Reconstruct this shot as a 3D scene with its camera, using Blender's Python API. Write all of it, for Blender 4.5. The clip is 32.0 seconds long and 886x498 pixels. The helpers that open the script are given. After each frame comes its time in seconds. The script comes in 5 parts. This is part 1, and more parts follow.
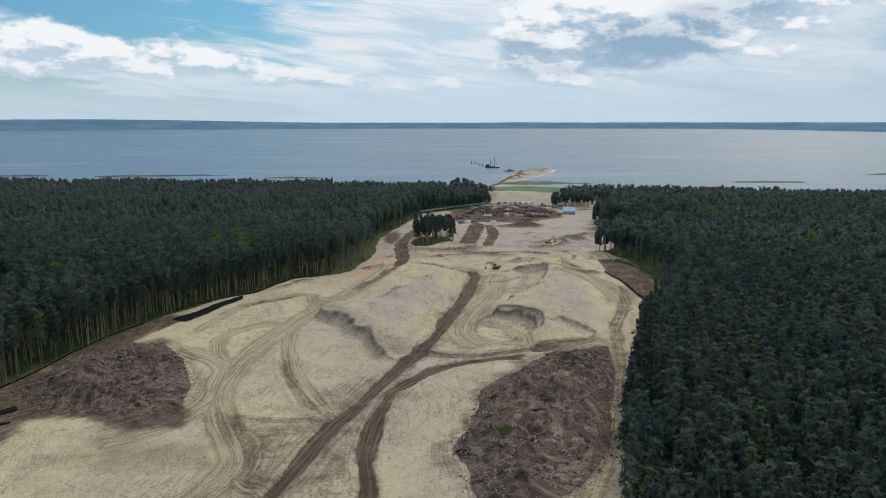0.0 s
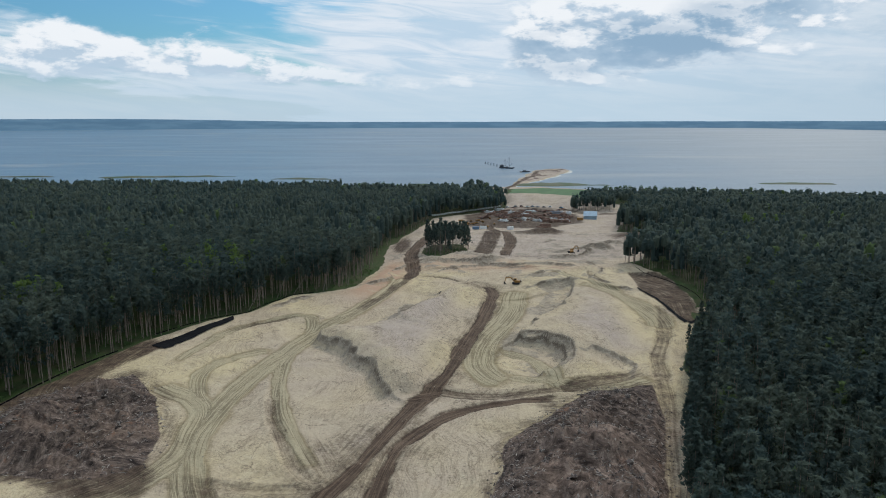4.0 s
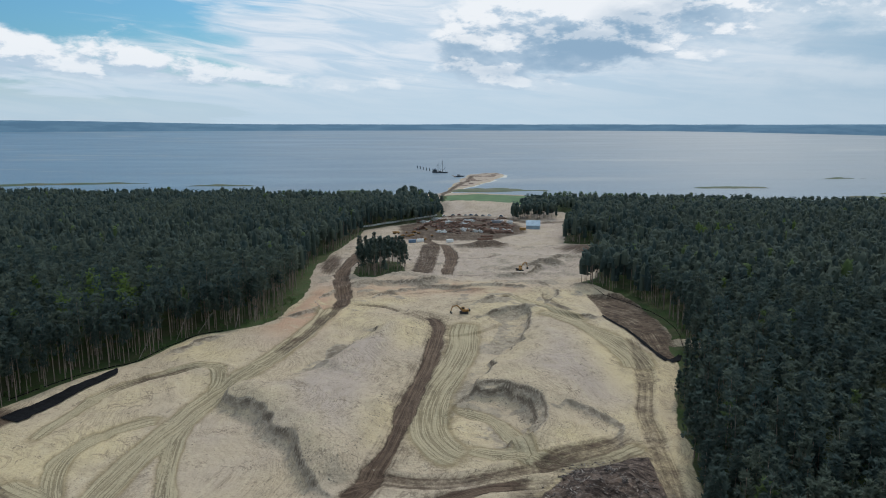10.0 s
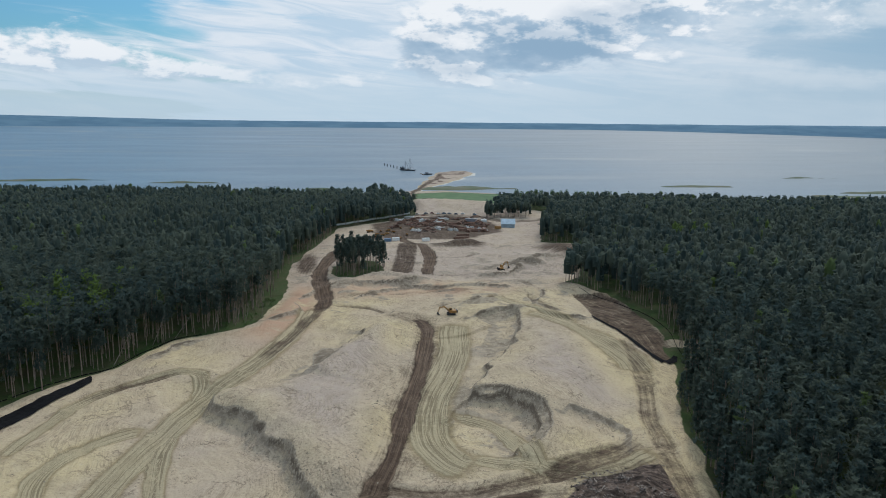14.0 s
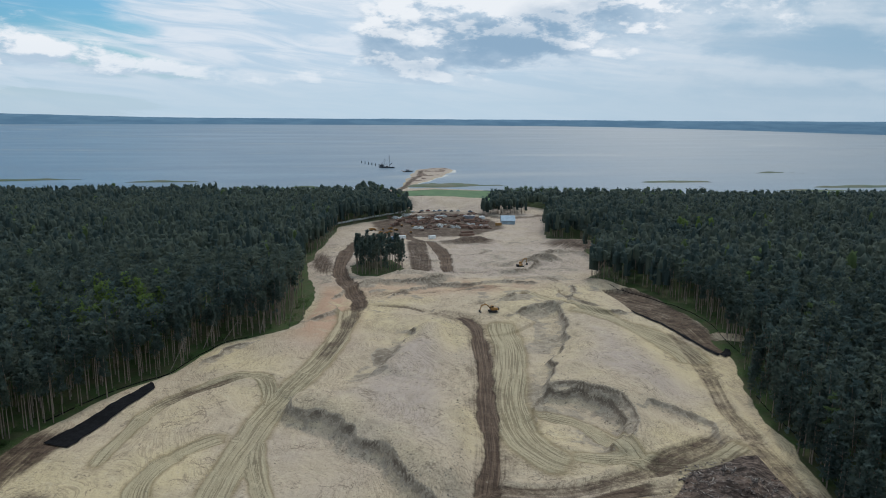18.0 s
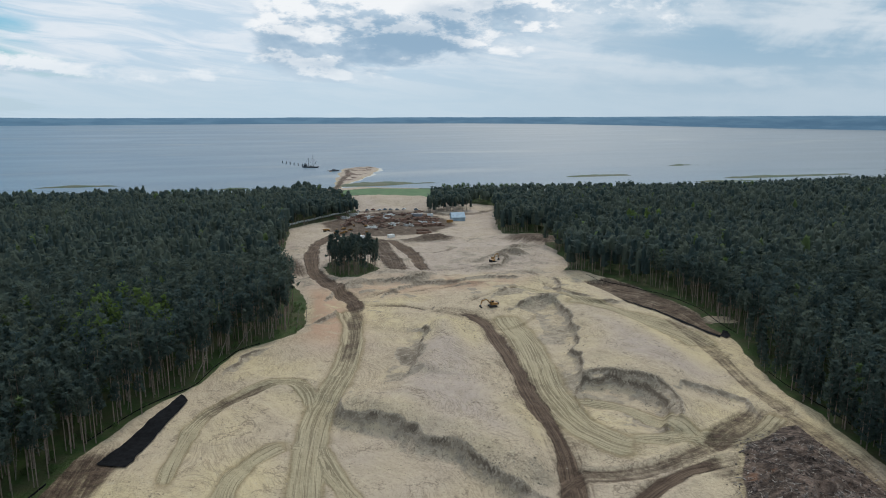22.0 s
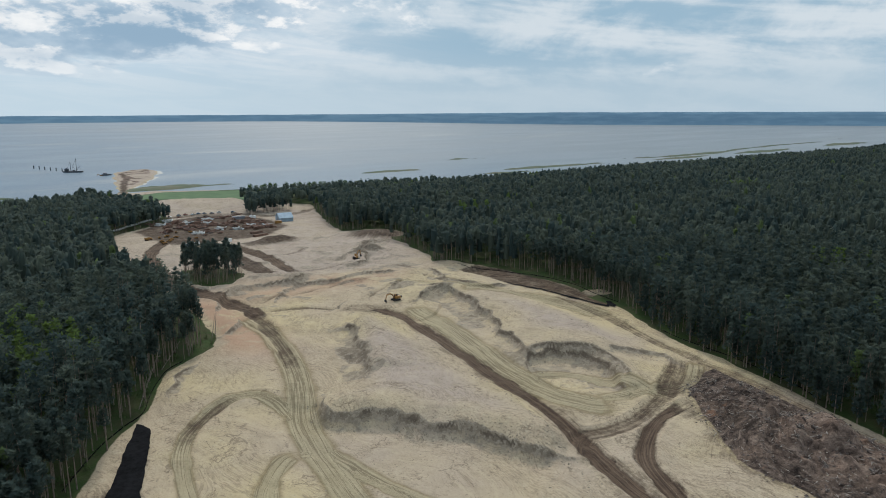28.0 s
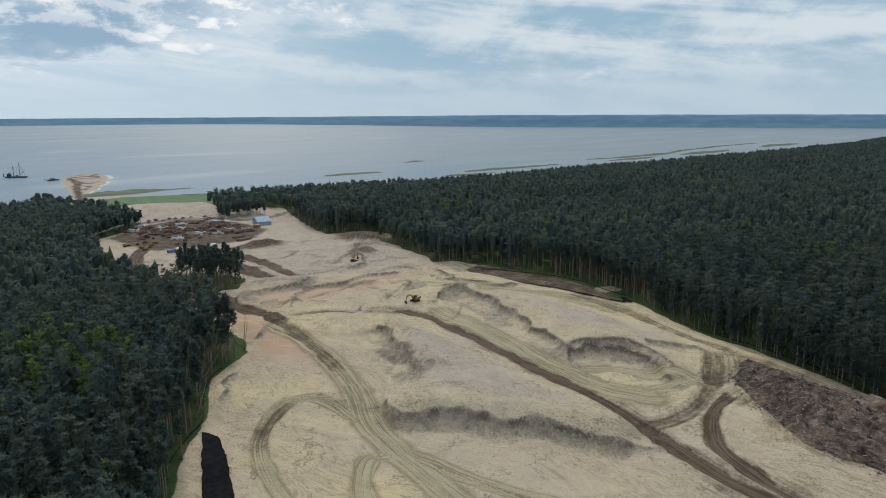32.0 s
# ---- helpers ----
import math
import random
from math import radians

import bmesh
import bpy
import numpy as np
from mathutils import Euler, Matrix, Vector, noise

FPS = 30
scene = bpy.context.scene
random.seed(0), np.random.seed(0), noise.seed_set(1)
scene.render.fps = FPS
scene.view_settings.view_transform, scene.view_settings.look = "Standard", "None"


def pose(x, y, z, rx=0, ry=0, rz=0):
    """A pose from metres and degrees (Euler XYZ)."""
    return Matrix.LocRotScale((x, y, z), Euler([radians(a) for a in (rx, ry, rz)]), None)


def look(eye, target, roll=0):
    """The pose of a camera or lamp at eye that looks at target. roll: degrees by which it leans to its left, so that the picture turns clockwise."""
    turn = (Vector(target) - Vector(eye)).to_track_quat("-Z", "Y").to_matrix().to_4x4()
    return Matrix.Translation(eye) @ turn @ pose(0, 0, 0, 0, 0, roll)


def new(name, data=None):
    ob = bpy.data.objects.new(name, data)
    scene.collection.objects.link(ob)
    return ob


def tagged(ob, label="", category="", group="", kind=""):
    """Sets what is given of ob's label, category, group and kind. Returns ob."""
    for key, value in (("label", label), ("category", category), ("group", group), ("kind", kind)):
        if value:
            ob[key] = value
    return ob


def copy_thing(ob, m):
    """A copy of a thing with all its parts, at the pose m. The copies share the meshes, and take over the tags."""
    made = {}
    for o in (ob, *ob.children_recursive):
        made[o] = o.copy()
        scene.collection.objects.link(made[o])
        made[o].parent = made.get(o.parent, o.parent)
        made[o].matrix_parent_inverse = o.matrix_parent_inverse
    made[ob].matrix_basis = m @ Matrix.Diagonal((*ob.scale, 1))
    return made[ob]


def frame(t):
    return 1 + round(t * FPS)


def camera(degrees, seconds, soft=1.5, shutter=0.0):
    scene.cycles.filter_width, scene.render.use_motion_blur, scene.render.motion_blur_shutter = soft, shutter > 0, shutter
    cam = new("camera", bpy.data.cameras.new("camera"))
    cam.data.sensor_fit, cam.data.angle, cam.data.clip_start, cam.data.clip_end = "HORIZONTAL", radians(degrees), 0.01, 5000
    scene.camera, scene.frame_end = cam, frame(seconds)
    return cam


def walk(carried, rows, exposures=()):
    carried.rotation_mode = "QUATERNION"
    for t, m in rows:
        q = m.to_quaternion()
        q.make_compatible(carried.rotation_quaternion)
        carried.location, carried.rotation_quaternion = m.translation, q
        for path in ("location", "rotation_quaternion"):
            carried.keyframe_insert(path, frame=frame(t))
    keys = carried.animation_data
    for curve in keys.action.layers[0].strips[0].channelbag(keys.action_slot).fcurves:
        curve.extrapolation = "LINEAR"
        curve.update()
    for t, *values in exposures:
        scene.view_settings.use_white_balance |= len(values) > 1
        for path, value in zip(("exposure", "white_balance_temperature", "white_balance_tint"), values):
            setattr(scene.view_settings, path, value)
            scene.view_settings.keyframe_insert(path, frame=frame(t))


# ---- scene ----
cam = camera(65.1, 32.0, soft=1.0)
# seconds, place in metres, turn to the left, tilt up and lean in degrees
PATH = [
    (0, 0.0, 0.0, 102.4, -0.00, -10.64, -0.09),
    (1, 0.1, 9.9, 102.2, 0.39, -10.59, -0.22),
    (2, -0.1, 20.8, 102.0, 0.71, -10.56, -0.18),
    (3, -0.7, 31.4, 102.1, 0.91, -10.62, -0.18),
    (6, -2.5, 63.2, 103.0, 1.10, -10.80, -0.12),
    (7, -3.2, 73.7, 102.8, -0.63, -10.80, -0.07),
    (8, -3.7, 83.6, 102.9, -1.84, -10.75, -0.05),
    (9, -4.0, 92.2, 103.0, -3.84, -10.62, 0.04),
    (10, -4.4, 98.4, 102.8, -4.77, -10.51, 0.01),
    (11, -5.3, 102.3, 102.7, -5.89, -10.49, 0.07),
    (12, -6.4, 105.1, 102.1, -6.59, -10.49, 0.25),
    (13, -9.8, 107.4, 101.7, -7.37, -10.57, 0.42),
    (16, -31.6, 110.7, 102.3, -8.97, -10.81, 0.58),
    (17, -41.9, 113.0, 102.2, -9.85, -10.86, 0.50),
    (18, -52.3, 114.9, 102.2, -11.15, -10.91, 0.40),
    (19, -63.1, 116.3, 102.6, -13.13, -10.99, 0.34),
    (20, -74.4, 118.2, 102.1, -15.45, -10.98, 0.13),
    (21, -85.2, 120.8, 102.5, -17.23, -11.02, 0.07),
    (22, -96.3, 123.1, 102.7, -19.04, -11.07, -0.09),
    (23, -107.4, 126.0, 102.6, -21.33, -11.08, -0.04),
    (24, -118.1, 129.4, 103.0, -24.25, -11.13, -0.08),
    (24.5, -123.7, 131.2, 102.9, -26.94, -11.14, -0.04),
    (25, -129.3, 133.4, 102.7, -29.85, -11.13, 0.13),
    (25.5, -134.8, 135.3, 103.0, -32.31, -11.19, 0.02),
    (26, -139.9, 137.1, 103.3, -34.42, -11.30, -0.13),
    (28.5, -163.8, 151.1, 103.4, -39.74, -11.29, -0.20),
    (29, -167.8, 153.8, 103.1, -40.61, -11.25, -0.21),
    (30, -175.6, 160.3, 102.6, -42.03, -11.18, -0.13),
    (31, -183.1, 166.7, 101.9, -43.02, -11.07, -0.14),
    (32, -190.0, 172.3, 102.8, -43.94, -11.13, -0.19),
]
walk(cam, [(t, pose(x, y, z, 90 + tilt, 0, turn) @ pose(0, 0, 0, 0, 0, lean)) for t, x, y, z, turn, tilt, lean in PATH],
     [(0, 0.0, 6420, 10), (3, -0.03, 6300, 10), (6, -0.05, 6220, 10), (12, -0.06, 6240, 10), (18, -0.08, 6200, 10), (20, -0.05, 6260, 10), (24, 0.0, 6450, 10), (32, 0.0, 6500, 10)])

# ---- sky and sun ----
SUN_AZ, SUN_EL = 30.0, 44.0   # degrees to the right of +y, and up
sun = new("sun", bpy.data.lights.new("sun", "SUN"))
sun.data.energy, sun.data.angle, sun.data.color = 1.7, radians(12), (1.0, 0.95, 0.87)
sun.matrix_world = look((0, 0, 0), (-math.sin(radians(SUN_AZ)), -math.cos(radians(SUN_AZ)), -math.tan(radians(SUN_EL))))


class Nodes:
    """Short hand for building node trees."""

    def __init__(self, tree):
        self.tree = tree
        tree.nodes.clear()

    def add(self, kind):
        return self.tree.nodes.new(kind)

    def link(self, a, b):
        self.tree.links.new(a, b)

    def put(self, socket, value):
        if isinstance(value, bpy.types.NodeSocket):
            self.link(value, socket)
        elif isinstance(value, (tuple, list)) and len(value) == 3 and socket.type == "RGBA":
            socket.default_value = (*value, 1.0)
        else:
            socket.default_value = value

    def math(self, op, a, b=0.0, c=0.0, clamp=False):
        node = self.add("ShaderNodeMath")
        node.operation, node.use_clamp = op, clamp
        for socket, value in zip(node.inputs, (a, b, c)):
            self.put(socket, value)
        return node.outputs[0]

    def vec(self, op, a, b=(0, 0, 0)):
        node = self.add("ShaderNodeVectorMath")
        node.operation = op
        self.put(node.inputs[0], a)
        self.put(node.inputs[1], b)
        return node.outputs[0]

    def noise(self, vector, scale, detail=4.0, rough=0.55, dist=0.0, colour=False):
        node = self.add("ShaderNodeTexNoise")
        if vector is not None:
            self.link(vector, node.inputs["Vector"])
        self.put(node.inputs["Scale"], scale)
        self.put(node.inputs["Detail"], detail)
        self.put(node.inputs["Roughness"], rough)
        self.put(node.inputs["Distortion"], dist)
        return node.outputs["Color" if colour else "Fac"]

    def ramp(self, fac, *stops):
        node = self.add("ShaderNodeValToRGB")
        self.put(node.inputs[0], fac)
        while len(node.color_ramp.elements) < len(stops):
            node.color_ramp.elements.new(0.5)
        for e, (at, c) in zip(node.color_ramp.elements, stops):
            e.position, e.color = at, (*c, 1) if isinstance(c, tuple) else (c, c, c, 1)
        return node.outputs[0]

    def mix(self, fac, a, b, blend="MIX"):
        node = self.add("ShaderNodeMix")
        node.data_type, node.blend_type = "RGBA", blend
        self.put(node.inputs[0], fac)
        self.put(node.inputs[6], a)
        self.put(node.inputs[7], b)
        return node.outputs[2]

    def step(self, value, lo, hi):
        node = self.add("ShaderNodeMapRange")
        node.interpolation_type = "SMOOTHSTEP"
        self.put(node.inputs[0], value)
        self.put(node.inputs[1], lo)
        self.put(node.inputs[2], hi)
        return node.outputs[0]

    def attr(self, name):
        node = self.add("ShaderNodeAttribute")
        node.attribute_name = name
        return node


world = bpy.data.worlds.new("world")
scene.world = world
world.use_nodes = True
n = Nodes(world.node_tree)
sky = n.add("ShaderNodeTexSky")
sky.sky_type, sky.sun_disc = "NISHITA", False
sky.sun_elevation, sky.sun_rotation, sky.air_density, sky.dust_density = radians(SUN_EL), radians(SUN_AZ), 1.0, 1.5
clear = n.add("ShaderNodeBackground")
n.link(n.mix(1.0, sky.outputs[0], (0.42, 0.80, 1.0), "MULTIPLY"), clear.inputs[0])
clear.inputs[1].default_value = 0.10
geo = n.add("ShaderNodeTexCoord").outputs["Generated"]
split = n.add("ShaderNodeSeparateXYZ")
n.link(geo, split.inputs[0])
dx, dy, dz = split.outputs
az = n.math("ARCTAN2", dx, dy)          # radians to the right of +y
el = n.math("ARCSINE", dz)
azel = n.add("ShaderNodeCombineXYZ")
n.link(az, azel.inputs[0])
n.link(n.math("MULTIPLY", el, 2.2), azel.inputs[1])


def bump_at(a0, e0, wa, we):
    """1 at a place of the sky (degrees right, degrees up), fading to 0 over its half widths."""
    u = n.math("DIVIDE", n.math("SUBTRACT", az, radians(a0)), radians(wa))
    v = n.math("DIVIDE", n.math("SUBTRACT", el, radians(e0)), radians(we))
    return n.math("SUBTRACT", 1.0, n.math("ADD", n.math("MULTIPLY", u, u), n.math("MULTIPLY", v, v)), clamp=True)


# high thin veil: long soft bands that dip to the right
band = n.add("ShaderNodeCombineXYZ")
n.link(n.math("MULTIPLY", az, 1.5), band.inputs[0])
n.link(n.math("MULTIPLY", n.math("ADD", el, n.math("MULTIPLY", az, 0.10)), 11.0), band.inputs[1])
veil = n.noise(band.outputs[0], 1.7, 5, 0.52, 0.7)
wisps = n.noise(band.outputs[0], 4.2, 6, 0.6, 1.1)
cover = n.step(az, radians(-20), radians(8))
gap = n.math("MULTIPLY", bump_at(-22, 8.2, 26, 4.6), 0.10)
veil_at = n.math("SUBTRACT", n.math("ADD", n.math("ADD", n.math("MULTIPLY", veil, 0.66), n.math("MULTIPLY", wisps, 0.34)), n.math("MULTIPLY", cover, 0.28)), gap)
veil_on = n.step(veil_at, 0.36, 0.58)
# heaped clouds low over the far shore: their density here, and a little higher up
def heaps_at(lift):
    raised = n.add("ShaderNodeVectorMath")
    raised.operation = "ADD"
    raised.inputs[1].default_value = (0.006 if lift else 0, lift * 2.2, 0)
    n.link(azel.outputs[0], raised.inputs[0])
    puff = n.noise(raised.outputs[0], 13.0, 9, 0.6, 0.1)
    mass = n.noise(raised.outputs[0], 3.4, 3, 0.5)
    d = n.math("ADD", n.math("MULTIPLY", puff, 0.98), n.math("MULTIPLY", mass, 0.26))
    for a0, e0, wa, we, s in ((-29, 4.9, 6.0, 2.7, 0.46), (-21.5, 4.4, 5.5, 2.0, 0.38), (-16, 4.0, 4, 1.9, 0.32), (-11, 3.2, 4, 1.5, 0.24), (-6, 2.9, 3.5, 1.3, 0.25), (-2, 2.6, 4, 1.0, 0.22), (5, 3.2, 7, 1.5, 0.26), (12, 2.6, 5, 1.0, 0.2), (11, 6.6, 9, 4.4, 0.56), (20, 7.4, 10, 4.4, 0.46), (31, 8.2, 9, 2.6, 0.22)):
        d = n.math("ADD", d, n.math("MULTIPLY", bump_at(a0, e0 - math.degrees(lift), wa, we), s))
    d = n.math("SUBTRACT", d, 0.20)
    return n.math("MULTIPLY", d, n.step(el, radians(0.2), radians(2.2))) if not lift else d


heaps, above = heaps_at(0.0), heaps_at(0.012)
heap_on = n.step(heaps, 0.55, 0.76)
lit = n.step(n.math("SUBTRACT", heaps, above), -0.07, 0.075)
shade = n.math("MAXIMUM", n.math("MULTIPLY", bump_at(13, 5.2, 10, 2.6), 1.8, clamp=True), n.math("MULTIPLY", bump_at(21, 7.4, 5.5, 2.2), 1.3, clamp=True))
shade = n.math("MULTIPLY", shade, n.step(n.noise(azel.outputs[0], 7.0, 5, 0.6), 0.30, 0.55))
heap_col = n.mix(lit, (0.50, 0.62, 0.73), (0.92, 0.94, 0.95))
heap_col = n.mix(n.math("MULTIPLY", shade, n.math("SUBTRACT", 1.0, n.math("MULTIPLY", lit, 0.45))), heap_col, (0.30, 0.44, 0.58))
veil_col = n.mix(n.step(wisps, 0.35, 0.65), (0.54, 0.68, 0.80), (0.77, 0.83, 0.885))
right_grey = n.step(az, radians(8), radians(46))
bars = n.math("ADD", n.math("MULTIPLY", n.noise(band.outputs[0], 2.2, 4, 0.52, 0.4), 0.5), n.math("MULTIPLY", n.noise(azel.outputs[0], 7.0, 8, 0.62, 0.3), 0.5))
veil_col = n.mix(right_grey, veil_col, n.mix(n.step(bars, 0.42, 0.58), (0.33, 0.49, 0.62), (0.65, 0.73, 0.79)))
low = n.step(el, radians(5.5), radians(0.6))
veil_col = n.mix(n.math("MULTIPLY", low, 0.85), veil_col, n.mix(right_grey, (0.55, 0.68, 0.77), (0.48, 0.60, 0.69)))
cloud_col = n.mix(n.math("MULTIPLY", heap_on, n.math("SUBTRACT", 1.0, n.math("MULTIPLY", low, 0.7))), veil_col, heap_col)
clouds = n.add("ShaderNodeBackground")
n.link(cloud_col, clouds.inputs[0])
n.link(n.math("ADD", 0.98, n.math("MULTIPLY", n.step(el, radians(14), radians(60)), 0.55)), clouds.inputs[1])
cover_all = n.math("MAXIMUM", n.math("MAXIMUM", veil_on, heap_on), n.math("MULTIPLY", low, 0.9))
both = n.add("ShaderNodeMixShader")
n.link(cover_all, both.inputs[0])
n.link(clear.outputs[0], both.inputs[1])
n.link(clouds.outputs[0], both.inputs[2])
n.link(both.outputs[0], n.add("ShaderNodeOutputWorld").inputs[0])
scene.view_settings.exposure = 0.0

# ---- materials ----


def material(name):
    m = bpy.data.materials.new(name)
    m.use_nodes = True
    k = Nodes(m.node_tree)
    bsdf = k.add("ShaderNodeBsdfPrincipled")
    k.link(bsdf.outputs[0], k.add("ShaderNodeOutputMaterial").inputs[0])
    return m, k, bsdf


def worn(name, colour, rough=0.6, metal=0.0, scale=1.5, spread=0.35, bump=0.02):
    """A painted or bare solid with dirt at two scales."""
    m, k, bsdf = material(name)
    at = k.add("ShaderNodeTexCoord").outputs["Object"]
    big, fine = k.noise(at, scale, 4, 0.6), k.noise(at, scale * 9, 3, 0.6)
    dark = tuple(c * (1 - spread) for c in colour)
    light = tuple(min(0.9, c * (1 + spread * 0.5)) for c in colour)
    c = k.mix(k.ramp(big, (0.35, 0.0), (0.65, 1.0)), dark, light)
    c = k.mix(k.math("MULTIPLY", k.step(fine, 0.5, 0.72), 0.5), c, tuple(v * 0.6 for v in colour))
    k.link(c, bsdf.inputs["Base Color"])
    k.link(k.math("ADD", k.math("MULTIPLY", fine, 0.25), rough - 0.1), bsdf.inputs["Roughness"])
    bsdf.inputs["Metallic"].default_value = metal
    if bump:
        b = k.add("ShaderNodeBump")
        b.inputs["Distance"].default_value = bump
        k.link(fine, b.inputs["Height"])
        k.link(b.outputs[0], bsdf.inputs["Normal"])
    return m


# the ground: pale dune sand, with tracks, soil, litter and grass where the sheet's own marks say so
GROUND, k, bsdf = material("ground")
at = k.add("ShaderNodeTexCoord").outputs["Object"]
soil, cover_, lane = k.attr("soil"), k.attr("cover"), k.attr("lane")
s_rgb, c_rgb = k.add("ShaderNodeSeparateColor"), k.add("ShaderNodeSeparateColor")
k.link(soil.outputs["Color"], s_rgb.inputs[0])
k.link(cover_.outputs["Color"], c_rgb.inputs[0])
road, olive, litter = s_rgb.outputs
bank, green, red = c_rgb.outputs
pink = cover_.outputs["Alpha"]
wide, mid, fine = k.noise(at, 0.018, 4, 0.55), k.noise(at, 0.11, 6, 0.62), k.noise(at, 0.9, 5, 0.65)
# blade and wind marks: long strokes that swing with the lie of the sand
swing = k.vec("SCALE", k.vec("SUBTRACT", k.noise(at, 0.016, 2, 0.5, colour=True), (0.5, 0.5, 0.5)))
swing.node.inputs["Scale"].default_value = 70.0
bent = k.vec("ADD", at, swing)
strokes = []
for turn_, scale_ in ((18, 0.42), (-52, 0.36)):
    streak_at = k.add("ShaderNodeMapping")
    streak_at.inputs["Rotation"].default_value = (0, 0, radians(turn_))
    streak_at.inputs["Scale"].default_value = (1.0, 0.14, 1.0)
    k.link(bent, streak_at.inputs[0])
    strokes.append(k.noise(streak_at.outputs[0], scale_, 6, 0.66, 0.2))
streak = k.mix(k.step(k.noise(at, 0.03, 2, 0.5), 0.42, 0.58), strokes[0], strokes[1])
sand = k.mix(k.step(wide, 0.40, 0.60), (0.520, 0.430, 0.272), (0.460, 0.378, 0.275))
sand = k.mix(pink, sand, (0.405, 0.338, 0.290))
sand = k.mix(k.math("MULTIPLY", k.step(mid, 0.48, 0.72), 0.42), sand, (0.300, 0.250, 0.185))
# dark and pale tints stand in for shading on the strokes' relief
sand = k.mix(k.math("MULTIPLY", k.step(streak, 0.54, 0.62), 0.20), sand, (0.245, 0.198, 0.145))
sand = k.mix(k.math("MULTIPLY", k.step(streak, 0.455, 0.39), 0.28), sand, (0.54, 0.462, 0.33))
sand = k.mix(k.math("MULTIPLY", k.step(k.noise(at, 0.35, 6, 0.72), 0.59, 0.62), 0.34), sand, (0.19, 0.155, 0.117))
sand = k.mix(k.math("MULTIPLY", k.step(k.noise(at, 0.20, 7, 0.70), 0.42, 0.36), 0.32), sand, (0.52, 0.455, 0.345))
sand = k.mix(k.math("MULTIPLY", k.step(fine, 0.56, 0.72), 0.22), sand, (0.53, 0.465, 0.355))
# thin tyre and blade lines, running with the strokes
lines = []
for turn_, scale_ in ((40, 0.75), (-35, 0.6)):
    line_at = k.add("ShaderNodeMapping")
    line_at.inputs["Rotation"].default_value = (0, 0, radians(turn_))
    line_at.inputs["Scale"].default_value = (1.0, 0.06, 1.0)
    k.link(bent, line_at.inputs[0])
    one = k.noise(line_at.outputs[0], scale_, 3, 0.6, 0.1)
    lines.append(k.step(k.math("ABSOLUTE", k.math("SUBTRACT", one, 0.5)), 0.05, 0.015))
worked = k.mix(k.step(k.noise(at, 0.022, 2, 0.5), 0.45, 0.55), lines[0], lines[1])
worked = k.math("MULTIPLY", worked, k.step(k.noise(at, 0.05, 3, 0.55), 0.47, 0.55))
sand = k.mix(k.math("MULTIPLY", worked, 0.45), sand, (0.195, 0.154, 0.105))
crumbs = k.math("MULTIPLY", k.step(k.noise(at, 1.5, 4, 0.72), 0.605, 0.64), k.step(mid, 0.44, 0.56))
# thin broken ledges left by blades and slips
ledge_n = k.noise(at, 0.05, 5, 0.58, 0.3)
ledge = k.math("MULTIPLY", k.step(k.math("ABSOLUTE", k.math("SUBTRACT", ledge_n, 0.5)), 0.011, 0.004), k.step(k.noise(at, 0.09, 4, 0.6), 0.50, 0.57))
sand = k.mix(k.math("MULTIPLY", ledge, 0.6), sand, (0.17, 0.135, 0.100))
sand = k.mix(k.math("MULTIPLY", crumbs, 0.62), sand, (0.115, 0.092, 0.070))
micro = k.noise(at, 1.5, 5, 0.72)
dent_at = k.add("ShaderNodeMapping")
dent_at.inputs["Rotation"].default_value = (0, 0, radians(-28))
dent_at.inputs["Scale"].default_value = (1.0, 0.4, 1.0)
k.link(bent, dent_at.inputs[0])
dents = k.math("MULTIPLY", k.step(k.noise(dent_at.outputs[0], 0.55, 8, 0.70), 0.585, 0.62), k.step(k.noise(at, 0.035, 3, 0.55), 0.44, 0.54))
sand = k.mix(k.math("MULTIPLY", dents, 0.5), sand, (0.185, 0.150, 0.115))
churned = k.math("ADD", 0.25, k.math("MULTIPLY", k.step(k.noise(at, 0.045, 4, 0.6), 0.44, 0.56), 0.75))
sand = k.mix(k.math("MULTIPLY", k.math("MULTIPLY", k.step(micro, 0.545, 0.585), churned), 0.32), sand, (0.175, 0.142, 0.105))
sand = k.mix(k.math("MULTIPLY", k.math("MULTIPLY", k.step(micro, 0.45, 0.41), churned), 0.28), sand, (0.57, 0.495, 0.375))
sand = k.mix(k.math("MULTIPLY", red, k.step(mid, 0.28, 0.50)), sand, (0.43, 0.290, 0.205))
# steep and freshly cut faces show grey-brown sand with clods and runs down the slope
cut = k.mix(k.step(k.noise(at, 0.35, 6, 0.68), 0.46, 0.54), (0.225, 0.194, 0.156), (0.330, 0.286, 0.230))
sand = k.mix(k.math("MULTIPLY", k.step(bank, 0.10, 0.34), 0.78), sand, cut)
jag = k.math("ADD", k.noise(at, 0.42, 7, 0.72), k.math("MULTIPLY", k.math("SUBTRACT", bank, 0.5), 0.42))
sand = k.mix(k.math("MULTIPLY", k.math("MULTIPLY", k.step(jag, 0.545, 0.575), k.step(bank, 0.1, 0.3)), 0.6), sand, (0.150, 0.118, 0.090))
sand = k.mix(k.math("MULTIPLY", k.step(k.math("ADD", bank, k.math("MULTIPLY", k.math("SUBTRACT", k.noise(at, 0.5, 4, 0.7), 0.5), 0.5)), 0.82, 0.90), 0.65), sand, (0.110, 0.086, 0.066))
